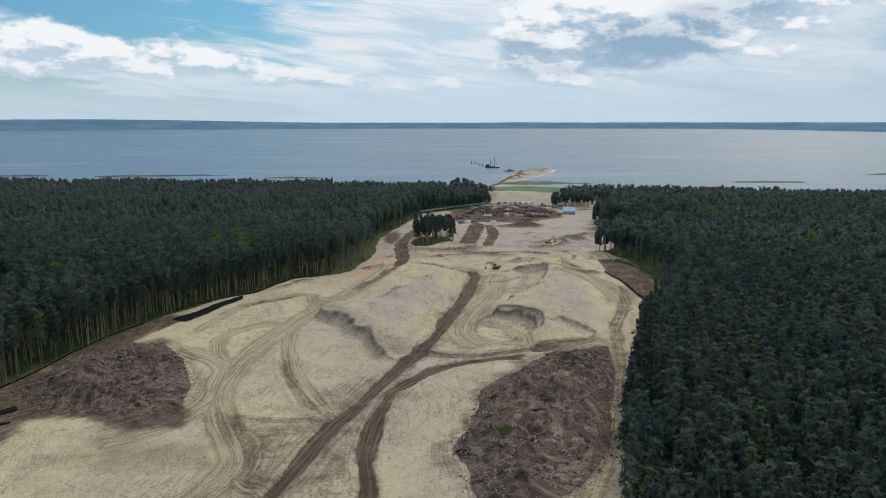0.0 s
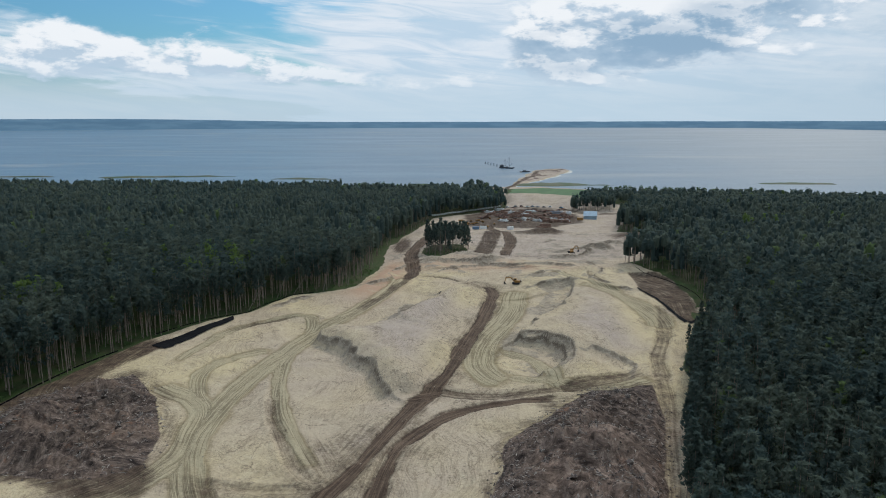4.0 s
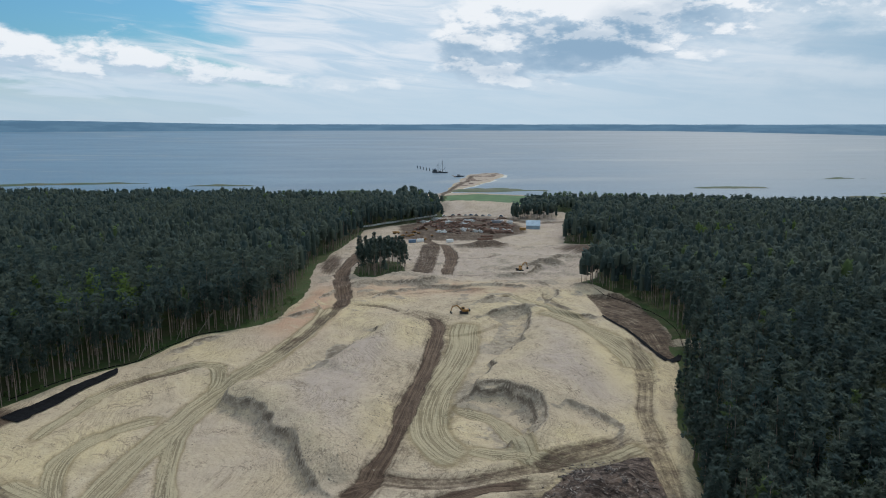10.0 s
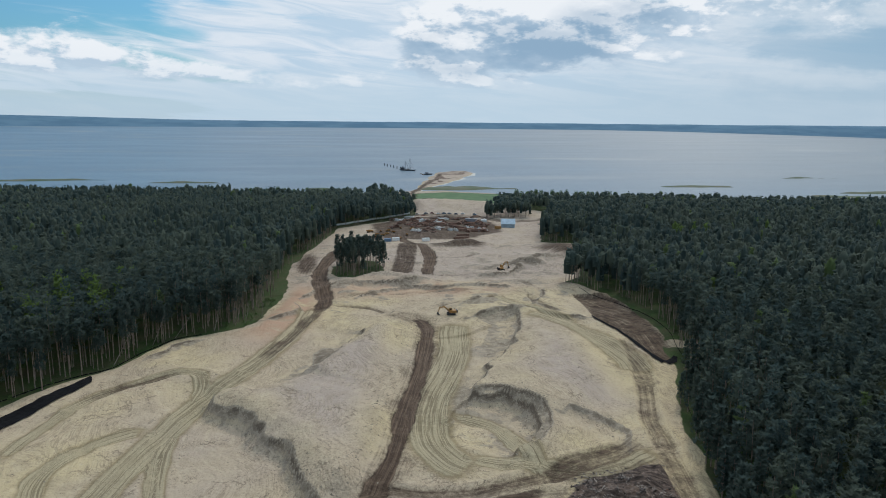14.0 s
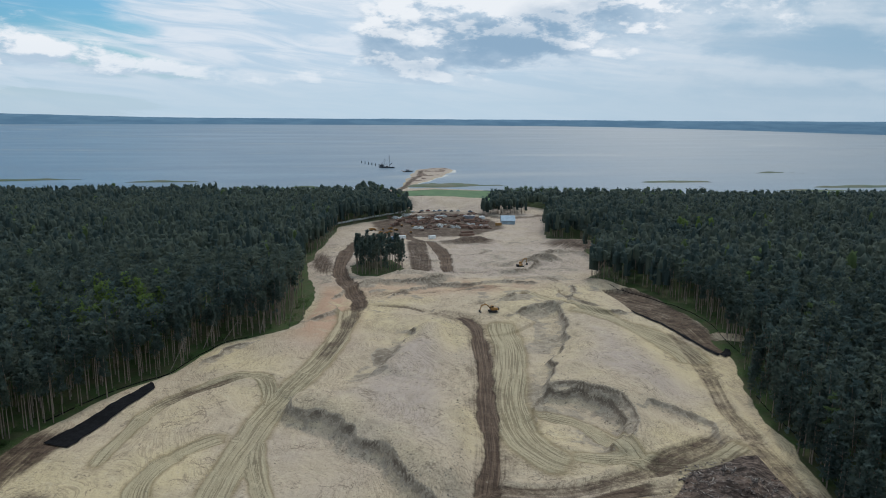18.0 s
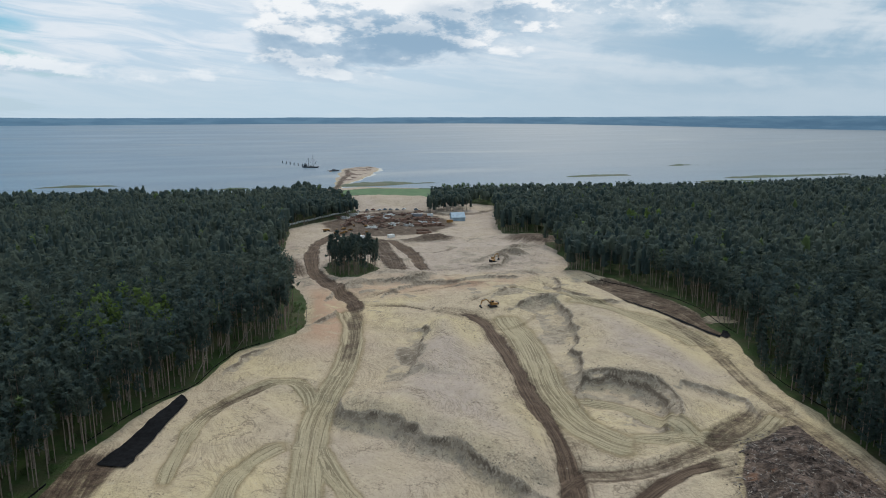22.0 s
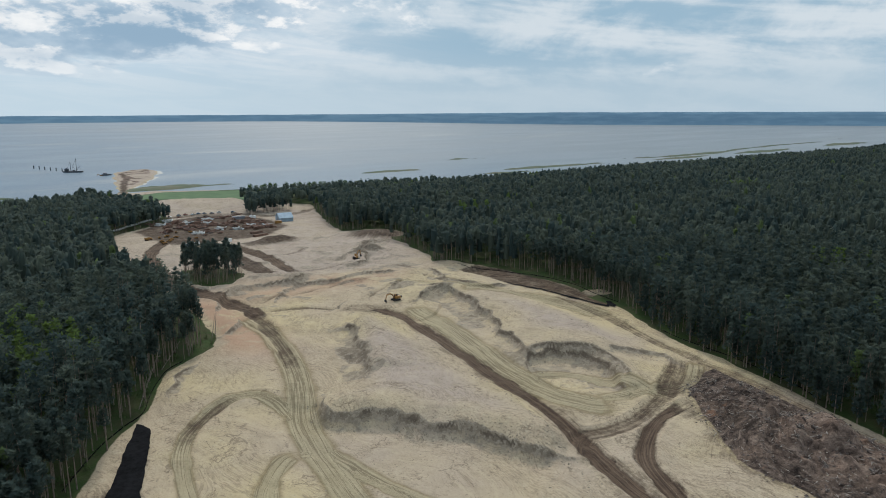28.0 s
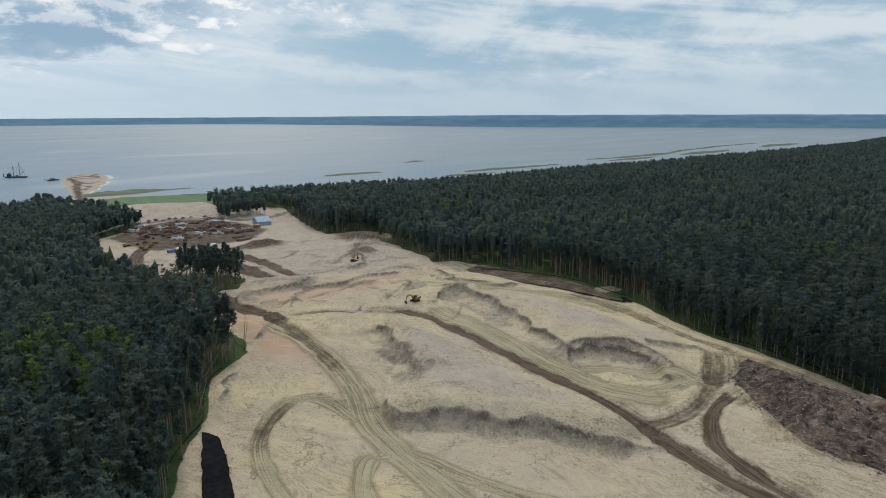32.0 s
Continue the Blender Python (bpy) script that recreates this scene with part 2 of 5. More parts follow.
# wheel tracks: yellowish damp sand with faint ruts along the way
stretch = k.add("ShaderNodeMapping")
stretch.inputs["Scale"].default_value = (1.0, 0.022, 1.0)
k.link(lane.outputs["Vector"], stretch.inputs[0])
rutted = k.noise(stretch.outputs[0], 1.0, 5, 0.70, 0.35)
rut_soft = k.step(k.math("ADD", rutted, k.math("MULTIPLY", k.math("SUBTRACT", mid, 0.5), 0.45)), 0.38, 0.64)
fewer = k.add("ShaderNodeMapping")
fewer.inputs["Scale"].default_value = (0.62, 0.010, 1.0)
k.link(lane.outputs["Vector"], fewer.inputs[0])
rut_line = k.step(k.math("ABSOLUTE", k.math("SUBTRACT", k.noise(fewer.outputs[0], 1.0, 4, 0.62, 0.2), 0.5)), 0.040, 0.010)
track = k.mix(k.math("MULTIPLY", rut_soft, 0.75), (0.428, 0.374, 0.252), (0.300, 0.256, 0.163))
track = k.mix(k.math("MULTIPLY", rut_line, 0.8), track, (0.135, 0.110, 0.066))
track = k.mix(k.math("MULTIPLY", k.step(micro, 0.52, 0.62), 0.3), track, (0.19, 0.155, 0.10))
laned = k.step(k.math("MAXIMUM", olive, road), 0.60, 0.86)
flat_track = k.mix(k.step(fine, 0.40, 0.62), (0.245, 0.196, 0.110), (0.185, 0.145, 0.084))
track = k.mix(laned, flat_track, track)
olive_on = k.step(k.math("ADD", olive, k.math("ADD", k.math("MULTIPLY", k.math("SUBTRACT", mid, 0.5), 0.7), k.math("MULTIPLY", k.math("SUBTRACT", rutted, 0.5), 0.5))), 0.10, 0.85)
sand = k.mix(k.math("MULTIPLY", olive_on, 0.82), sand, track)
dirt = k.mix(rut_soft, (0.165, 0.118, 0.086), (0.068, 0.046, 0.033))
dirt = k.mix(k.math("MULTIPLY", rut_line, 0.5), dirt, (0.040, 0.027, 0.020))
flat_dirt = k.mix(k.step(k.noise(at, 0.45, 7, 0.7), 0.40, 0.62), (0.046, 0.031, 0.022), (0.104, 0.073, 0.053))
dirt = k.mix(k.step(road, 0.74, 0.86), flat_dirt, dirt)
dirt = k.mix(k.math("MULTIPLY", k.step(fine, 0.56, 0.68), 0.25), dirt, (0.15, 0.112, 0.086))
ragged = k.math("ADD", k.math("MULTIPLY", k.math("SUBTRACT", mid, 0.5), 0.7), k.math("ADD", k.math("MULTIPLY", k.math("SUBTRACT", fine, 0.5), 0.7), k.math("MULTIPLY", k.math("SUBTRACT", rutted, 0.5), 0.9)))
road_on = k.step(k.math("ADD", road, k.math("MULTIPLY", ragged, k.step(road, 0.0, 0.15))), 0.12, 0.82)
sand = k.mix(road_on, sand, dirt)
# topsoil, roots and bark in the heaps
rough_n = k.noise(bent, 0.30, 9, 0.74, 0.6)
heap_c = k.ramp(rough_n, (0.37, (0.014, 0.010, 0.009)), (0.46, (0.056, 0.041, 0.034)), (0.55, (0.118, 0.089, 0.075)), (0.67, (0.28, 0.22, 0.185)))
heap_c = k.mix(k.math("MULTIPLY", k.step(k.noise(at, 0.07, 4, 0.6), 0.47, 0.60), 0.6), heap_c, k.mix(k.step(fine, 0.4, 0.6), (0.105, 0.072, 0.056), (0.225, 0.165, 0.13)))
heap_c = k.mix(k.math("MULTIPLY", k.step(k.noise(at, 0.13, 4, 0.6), 0.62, 0.70), 0.6), heap_c, (0.22, 0.115, 0.07))
heap_c = k.mix(k.math("MULTIPLY", k.step(k.noise(at, 0.045, 5, 0.62), 0.54, 0.62), 0.7), heap_c, k.mix(k.step(rough_n, 0.42, 0.60), (0.022, 0.017, 0.014), (0.105, 0.082, 0.068)))
heap_c = k.mix(k.math("MULTIPLY", pink, 0.75), heap_c, k.ramp(rough_n, (0.38, (0.060, 0.042, 0.034)), (0.50, (0.165, 0.118, 0.096)), (0.66, (0.36, 0.275, 0.225))))
sand = k.mix(k.step(k.math("ADD", litter, k.math("MULTIPLY", k.math("SUBTRACT", mid, 0.5), 0.7)), 0.34, 0.60), sand, heap_c)
# forest floor and meadow (the meadow is where green is full and sand is pink-free by the lagoon)
floor_c = k.mix(k.step(mid, 0.40, 0.62), (0.040, 0.068, 0.020), (0.062, 0.066, 0.032))
floor_c = k.mix(k.math("MULTIPLY", k.step(fine, 0.5, 0.7), 0.5), floor_c, (0.056, 0.092, 0.025))
sand = k.mix(k.step(k.math("ADD", green, k.math("MULTIPLY", k.math("SUBTRACT", mid, 0.5), 0.5)), 0.40, 0.62), sand, floor_c)
sand = k.mix(1.0, sand, (0.945, 0.905, 0.85), "MULTIPLY")  # iron-stained quartz
k.link(sand, bsdf.inputs["Base Color"])
bsdf.inputs["Roughness"].default_value = 0.95
bsdf.inputs["Specular IOR Level"].default_value = 0.15
b1, b2 = k.add("ShaderNodeBump"), k.add("ShaderNodeBump")
b1.inputs["Distance"].default_value, b2.inputs["Distance"].default_value = 0.55, 1.6
k.link(k.math("ADD", fine, k.math("MULTIPLY", k.math("MULTIPLY", rutted, laned), 0.9)), b1.inputs["Height"])
k.link(streak, b2.inputs["Height"])
b2.inputs["Strength"].default_value = 0.4
k.link(b2.outputs[0], b1.inputs["Normal"])
k.link(b1.outputs[0], bsdf.inputs["Normal"])

# lagoon
WATER, k, bsdf = material("water")
at = k.add("ShaderNodeTexCoord").outputs["Object"]
long_at = k.add("ShaderNodeMapping")
long_at.inputs["Scale"].default_value = (0.25, 1.0, 1.0)
k.link(at, long_at.inputs[0])
patch = k.noise(long_at.outputs[0], 0.006, 5, 0.55, 0.4)
# plain noise that only breaks up the colour change below
silt = k.noise(at, 0.0016, 3, 0.5)
where = k.add("ShaderNodeSeparateXYZ")
k.link(at, where.inputs[0])
# sky reflection painted into the base colour: bluer west, greyer east
east_sheen = k.step(k.math("ADD", where.outputs[0], k.math("MULTIPLY", k.math("SUBTRACT", silt, 0.5), 1800.0)), -700.0, 1500.0)
c = k.mix(east_sheen, (0.055, 0.12, 0.18), (0.135, 0.155, 0.17))
c = k.mix(k.math("MULTIPLY", k.step(patch, 0.56, 0.70), 0.6), c, (0.26, 0.27, 0.265))
k.link(c, bsdf.inputs["Base Color"])
k.link(k.math("ADD", 0.22, k.math("MULTIPLY", patch, 0.25)), bsdf.inputs["Roughness"])
bsdf.inputs["IOR"].default_value = 1.33
b1 = k.add("ShaderNodeBump")
b1.inputs["Distance"].default_value = 0.5
k.link(k.noise(long_at.outputs[0], 0.25, 3, 0.6), b1.inputs["Height"])
k.link(b1.outputs[0], bsdf.inputs["Normal"])


def leafy(name, dark, light, bright):
    """Foliage: each tree has its own tone (tint), each tuft a little of its own."""
    m, k, bsdf = material(name)
    tint = k.attr("tint").outputs["Fac"]
    isle = k.add("ShaderNodeNewGeometry").outputs["Random Per Island"]
    tone = k.math("ADD", k.math("MULTIPLY", tint, 0.8), k.math("MULTIPLY", isle, 0.2))
    c = k.mix(k.step(tone, 0.1, 0.85), dark, light)
    c = k.mix(k.step(tint, 0.90, 0.98), c, bright)
    k.link(c, bsdf.inputs["Base Color"])
    bsdf.inputs["Roughness"].default_value = 0.8
    bsdf.inputs["Specular IOR Level"].default_value = 0.12
    thin, both = k.add("ShaderNodeBsdfTranslucent"), k.add("ShaderNodeMixShader")
    k.link(c, thin.inputs[0])
    both.inputs[0].default_value = 0.5
    out = next(x for x in m.node_tree.nodes if x.type == "OUTPUT_MATERIAL")
    k.link(bsdf.outputs[0], both.inputs[1])
    k.link(thin.outputs[0], both.inputs[2])
    k.link(both.outputs[0], out.inputs[0])
    return m


# needle tones are raised, most in blue, to carry haze over the forest
NEEDLES = leafy("pine_needles", (0.054, 0.082, 0.076), (0.110, 0.133, 0.100), (0.115, 0.170, 0.045))
LEAVES = leafy("broad_leaves", (0.055, 0.100, 0.036), (0.095, 0.145, 0.050), (0.115, 0.170, 0.055))
BARK = worn("pine_bark", (0.25, 0.19, 0.15), 0.9, 0, 0.8, 0.45, 0.02)
DEADWOOD = worn("weathered_wood", (0.25, 0.21, 0.175), 0.9, 0, 2.0, 0.5, 0.01)
LINER = worn("black_liner", (0.012, 0.012, 0.013), 0.9, 0, 0.6, 0.5, 0.05)
LINER.node_tree.nodes["Principled BSDF"].inputs["Specular IOR Level"].default_value = 0.03
YELLOW = worn("machine_yellow", (0.33, 0.165, 0.04), 0.5, 0, 1.2, 0.35)
STEEL = worn("dark_steel", (0.05, 0.05, 0.052), 0.5, 0.6, 2.0, 0.4)
TYRE = worn("rubber", (0.025, 0.024, 0.023), 0.85, 0, 3.0, 0.3)
SHEET = worn("blue_grey_sheet", (0.27, 0.36, 0.43), 0.7, 0.0, 0.4, 0.2)
WHITE = worn("white_paint", (0.72, 0.72, 0.70), 0.5, 0, 0.8, 0.2)
GREYP = worn("grey_paint", (0.22, 0.23, 0.25), 0.5, 0, 0.8, 0.3)
BLUEP = worn("blue_paint", (0.10, 0.17, 0.26), 0.5, 0, 0.8, 0.3)
REDP = worn("red_paint", (0.20, 0.06, 0.045), 0.5, 0, 0.8, 0.3)
CONCRETE = worn("concrete", (0.45, 0.45, 0.43), 0.9, 0, 0.6, 0.25)
LOGWOOD = worn("cut_logs", (0.17, 0.095, 0.065), 0.9, 0, 0.7, 0.5, 0.03)
HULL = worn("dark_hull", (0.035, 0.045, 0.055), 0.6, 0.2, 0.3, 0.4)
CLOD = worn("root_and_soil", (0.112, 0.084, 0.070), 0.95, 0, 0.6, 0.65, 0.08)
GLASS, k, bsdf = material("window_glass")
bsdf.inputs["Base Color"].default_value = (0.02, 0.025, 0.03, 1)
bsdf.inputs["Roughness"].default_value = 0.08
GRASS, k, bsdf = material("meadow_grass")
at = k.add("ShaderNodeTexCoord").outputs["Object"]
c = k.mix(k.step(k.noise(at, 0.05, 6, 0.65), 0.38, 0.64), (0.04, 0.095, 0.026), (0.065, 0.125, 0.038))
k.link(c, bsdf.inputs["Base Color"])
bsdf.inputs["Roughness"].default_value = 0.9
REED, k, bsdf = material("reeds")
at = k.add("ShaderNodeTexCoord").outputs["Object"]
c = k.mix(k.step(k.noise(at, 0.03, 5, 0.6), 0.4, 0.62), (0.048, 0.074, 0.030), (0.095, 0.095, 0.052))
k.link(c, bsdf.inputs["Base Color"])
bsdf.inputs["Roughness"].default_value = 0.9
# far hills: the haze of distance is painted into their blue base colour
HAZED_LAND, k, bsdf = material("haze_tinted_land")
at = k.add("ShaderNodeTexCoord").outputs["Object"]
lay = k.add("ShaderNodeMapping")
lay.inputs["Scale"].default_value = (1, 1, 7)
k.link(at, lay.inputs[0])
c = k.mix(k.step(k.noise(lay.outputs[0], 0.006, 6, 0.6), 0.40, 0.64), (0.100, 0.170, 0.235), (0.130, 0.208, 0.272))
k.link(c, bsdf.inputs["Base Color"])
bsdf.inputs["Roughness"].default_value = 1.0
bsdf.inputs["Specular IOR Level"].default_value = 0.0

# ---- the land ----


def smooth(lo, hi, v):
    t = np.clip((v - lo) / (hi - lo), 0, 1)
    return t * t * (3 - 2 * t)


def lattice(x, y, seed):
    """Value noise from 0 to 1 on a grid of whole metres."""
    xi, yi = np.floor(x).astype(np.int64), np.floor(y).astype(np.int64)
    u, v = x - xi, y - yi
    u, v = u * u * (3 - 2 * u), v * v * (3 - 2 * v)

    def hashed(a, b):
        h = (a * 374761393 + b * 668265263 + seed * 1442695041) & 0xFFFFFFFF
        h = ((h ^ (h >> 13)) * 1274126177) & 0xFFFFFFFF
        return ((h ^ (h >> 16)) & 0xFFFF) / 65535.0

    low = hashed(xi, yi) * (1 - u) + hashed(xi + 1, yi) * u
    high = hashed(xi, yi + 1) * (1 - u) + hashed(xi + 1, yi + 1) * u
    return low * (1 - v) + high * v


def fbm(x, y, size, seed=1, octaves=4, gain=0.5):
    """Layered noise from about -1 to 1, with features of that size in metres."""
    out, amp, total = 0.0, 1.0, 0.0
    for o in range(octaves):
        out = out + amp * (lattice(x / size + 17.3 * o, y / size - 9.1 * o, seed + o) * 2 - 1)
        total, amp, size = total + amp, amp * gain, size * 0.5
    return out / total


def along(x, y, line):
    """Nearest distance to a line of points, the signed distance (left of its way is positive) and how far along it, in metres."""
    best, side, far = np.full(np.shape(x), 1e9), np.zeros(np.shape(x)), np.zeros(np.shape(x))
    run = 0.0
    for (ax, ay), (bx, by) in zip(line[:-1], line[1:]):
        lx, ly = bx - ax, by - ay
        length = math.hypot(lx, ly)
        t = np.clip(((x - ax) * lx + (y - ay) * ly) / length**2, 0, 1)
        d = np.hypot(x - ax - t * lx, y - ay - t * ly)
        s = np.sign(lx * (y - ay) - ly * (x - ax))
        near = d < best
        best, side, far = np.where(near, d, best), np.where(near, s, side), np.where(near, run + t * length, far)
        run += length
    return best, best * side, far


def curve(points, steps=5):
    """The points joined by a smooth curve."""
    p = [Vector((*q, 0)) for q in points]
    p = [2 * p[0] - p[1], *p, 2 * p[-1] - p[-2]]
    out = []
    for a, b, c, d in zip(p, p[1:], p[2:], p[3:]):
        for i in range(steps):
            t = i / steps
            q = 0.5 * (2 * b + (c - a) * t + (2 * a - 5 * b + 4 * c - d) * t**2 + (3 * b - a - 3 * c + d) * t**3)
            out.append((q.x, q.y))
    return [*out, tuple(points[-1])]


def inside(x, y, ring):
    """Distance to the edge of a closed ring: positive within."""
    d, _, _ = along(x, y, [*ring, ring[0]])
    odd = np.zeros(np.shape(x), bool)
    for (ax, ay), (bx, by) in zip(ring, [*ring[1:], ring[0]]):
        if ay != by:
            odd ^= ((ay > y) != (by > y)) & (x < (bx - ax) * (y - ay) / (by - ay) + ax)
    return np.where(odd, d, -d)


LEVEL = -3.6   # the lagoon
# edges of the clearing: y, x
WEST = [(-400, -185), (150, -162), (228, -157), (262, -152), (297, -142), (325, -133), (337, -126), (353, -115), (362, -108), (370, -102), (385, -95), (397, -87), (408, -74), (418, -60), (450, -52), (475, -49), (510, -50), (543, -52), (580, -52), (620, -47), (668, -38), (765, -23), (790, 0), (822, 50), (854, 60), (940, 64), (1060, 40), (1400, 40)]
EAST = [(-400, 30), (100, 28), (161, 46), (200, 57), (229, 65), (246, 71), (271, 79), (304, 87), (340, 104), (380, 117), (430, 124), (462, 122), (478, 108), (492, 108), (520, 128), (578, 148), (618, 152), (645, 160), (662, 143), (710, 158), (760, 178), (816, 200), (850, 214), (872, 205), (892, 170), (940, 168), (1000, 190), (1400, 200)]
SHORE = [(-2500, 1060), (-900, 1095), (-660, 1075), (-480, 1060), (-330, 1050), (-240, 1030), (-140, 1085), (0, 1065), (60, 1110), (130, 1120), (250, 1050), (330, 985), (420, 935), (520, 890), (760, 880), (1090, 850), (1640, 825), (2100, 830), (2700, 900), (3400, 1010)]


def west(y):
    return np.interp(y, *zip(*WEST))


def east(y):
    return np.interp(y, *zip(*EAST))


def shore(x):
    return np.interp(x, *zip(*SHORE))


MAIN = curve([(10, 426), (17, 417), (19, 404), (17, 388), (11, 354), (4, 324), (0, 305), (-4, 287), (-9, 272), (-18, 250), (-27, 220), (-36, 195), (-41, 173), (-50, 140), (-58, 100)])
SPUR = curve([(40, 262), (22, 263), (9, 259), (-4, 251), (-13, 238), (-18, 227), (-21, 209), (-22, 193), (-22, 179), (-19, 160), (-17, 110)])
CROSS = curve([(72, 290), (62, 284), (50, 278), (36, 272), (20, 268), (5, 268), (-8, 270), (-20, 262)])
RIM = curve([(102, 385), (96, 355), (90, 335), (84, 318), (78, 302), (74, 282), (69, 258), (63, 236), (53, 200), (42, 172), (30, 140)])
HAUL = curve([(19, 728), (0, 698), (-14, 668), (-25, 625), (-30, 590), (-33, 550), (-31, 504), (-28, 475), (-28, 455), (-31, 438)])
SITE = curve([(-34, 776), (-20, 786), (10, 812), (40, 842), (66, 851), (100, 848), (124, 834), (146, 802), (185, 808), (204, 834)])
HAUL2 = curve([(30, 728), (29, 700), (34, 676), (44, 650), (45, 622), (43, 591), (36, 550), (34, 528)])
LINK = curve([(-28, 460), (-16, 449), (-4, 444), (4, 432), (14, 424)])
LOOP = curve([(-104, 334), (-97, 347), (-88, 356), (-80, 361), (-72, 361), (-66, 356)])
TAIL = curve([(-28, 474), (-29, 450), (-35, 425), (-41, 400), (-47, 380), (-53, 362)])
SMUDGES = [  # faint brown wheel lines between the terraces
    curve([(30, 545), (44, 533), (55, 532), (70, 532), (90, 537)]), curve([(28, 523), (39, 508), (56, 500), (74, 506), (86, 499), (90, 468)]),
    curve([(-27, 468), (-6, 476), (10, 478), (29, 479), (49, 480), (70, 480)]), curve([(84, 474), (80, 452), (82, 430), (90, 412)]),
    curve([(85, 612), (70, 600), (57, 592), (42, 600)]), curve([(92, 562), (104, 573), (124, 591), (154, 620)]),
]
SMUDGES += [
    curve([(-37, 206), (-46, 218), (-55, 238), (-62, 258), (-68, 284)]), curve([(-48, 150), (-52, 168), (-57, 187), (-66, 205), (-75, 222)]),
    curve([(-38, 204), (-56, 206), (-76, 210)]), curve([(20, 430), (30, 442), (52, 452), (74, 470)]),
]
OLIVES = [  # worn, rutted lanes in the sand and their half widths
    (curve([(-33, 455), (-37, 420), (-43, 393), (-50, 370), (-58, 351), (-66, 334), (-71, 316), (-75, 298), (-78, 280), (-80, 258), (-79, 232), (-72, 210), (-64, 194), (-58, 180), (-60, 165), (-72, 140)]), 6.0),
    (curve([(-70, 318), (-70, 302), (-67, 286), (-64, 270)]), 3.5),
    (curve([(-112, 282), (-104, 274), (-92, 266), (-85, 256), (-82, 240), (-80, 222), (-88, 203), (-108, 188)]), 6.0),
    (curve([(-72, 314), (-80, 316), (-88, 309), (-95, 299), (-97, 287), (-92, 272), (-86, 262)]), 4.0),
]
OLIVES += [
    (curve([(-38, 211), (-48, 232), (-58, 254), (-66, 284), (-69, 306), (-68, 322)]), 3.2),
    (curve([(-112, 296), (-110, 310), (-107, 324), (-103, 336), (-96, 348), (-84, 360), (-72, 361), (-67, 350), (-68, 334)]), 3.0),
    (curve([(34, 414), (30, 396), (27, 375), (20, 350), (13, 330), (9, 312), (8, 296), (12, 284), (22, 276)]), 8.0),
    (curve([(36, 268), (35, 282), (33, 296), (28, 308), (20, 314), (13, 308)]), 3.6),
]
OLIVES += [
    (curve([(66, 420), (80, 400), (90, 378), (93, 355), (90, 335)]), 8.0),
    (curve([(74, 284), (60, 276), (48, 272), (28, 280), (12, 288)]), 4.0),
    (curve([(58, 466), (72, 436), (82, 414), (92, 400)]), 5.0),
    (curve([(-43, 161), (-58, 173), (-57, 190), (-68, 202)]), 4.0),
]
# cut banks: the higher ground is on the left of their way; height (minus: on the right), reach of the upper and lower side, width of the face
BANKS = [
    (curve([(-20, 264), (-24, 272), (-28, 279), (-30, 287), (-33, 294), (-41, 300), (-43, 306), (-46, 314), (-53, 321), (-60, 326), (-60, 333), (-53, 343)]), -4.6, 20, 30, 5.0),
    (curve([(40, 418), (60, 427), (62, 410), (53, 378), (48, 370), (42, 357), (36, 352), (34, 340), (27, 327), (30, 324), (36, 324), (41, 316), (42, 305), (37, 292), (28, 280)]), 5.4, 22, 16, 15.0),
    (curve([(14, 304), (18, 317), (27, 327), (36, 326), (43, 318), (46, 306), (42, 292), (34, 282)]), 2.8, 9, 14, 11.0),
    (curve([(-12, 468), (6, 490), (18, 499), (34, 491), (60, 494), (80, 487)]), 2.0, 12, 12, 3.0),
]
BANKS += [
    (curve([(94, 474), (85, 452), (80, 436), (87, 418)]), 1.8, 8, 10, 3.0),
    (curve([(49, 306), (54, 309), (60, 304), (65, 296), (66, 290), (64, 282)]), 1.8, 10, 12, 2.4),
    (curve([(-34, 344), (-30, 351), (-23, 362), (-19, 371), (-14, 385), (-5, 408)]), -5.0, 14, 12, 10.0),
    (curve([(62, 440), (72, 424), (86, 412), (98, 410)]), 2.2, 12, 8, 4.0),
]
BANKS += [
    (curve([(-40, 470), (-28, 496), (-8, 508), (16, 502), (30, 508)]), 3.2, 16, 16, 6.0),
    (curve([(62, 524), (78, 530), (92, 542), (102, 560)]), 3.2, 12, 10, 5.0),
    (curve([(40, 440), (52, 451), (60, 456)]), 1.8, 8, 8, 4.0),
    (curve([(-94, 376), (-86, 392), (-74, 402)]), 1.6, 8, 8, 4.0),
]
BANKS += [
    (curve([(-56, 430), (-47, 436), (-40, 446), (-42, 462)]), 2.2, 8, 8, 3.0),
    (curve([(70, 548), (84, 560), (100, 566), (118, 560)]), 2.4, 10, 10, 4.0),
    (curve([(-24, 440), (-2, 430), (14, 440), (44, 438)]), -1.0, 10, 10, 3.0),
]
HEAP_W = [(-148, 264), (-134, 281), (-121, 287), (-104, 266), (-92, 238), (-87, 218), (-97, 209), (-127, 213), (-153, 231)]
HEAP_E = [(15, 234), (33, 257), (46, 269), (68, 273), (66, 250), (58, 222), (49, 190), (37, 165), (20, 150), (9, 160), (2, 186), (12, 216)]
PALE_HEAP = [(14, 226), (36, 250), (58, 240), (52, 196), (40, 160), (22, 150), (24, 190)]   # drier, pinkish part of the east heap
MESA_W = [(-60, 330), (-46, 314), (-33, 294), (-24, 272), (-15, 268), (-8, 296), (-4, 330), (4, 380), (8, 404), (-4, 408), (-20, 370), (-31, 350), (-53, 342)]
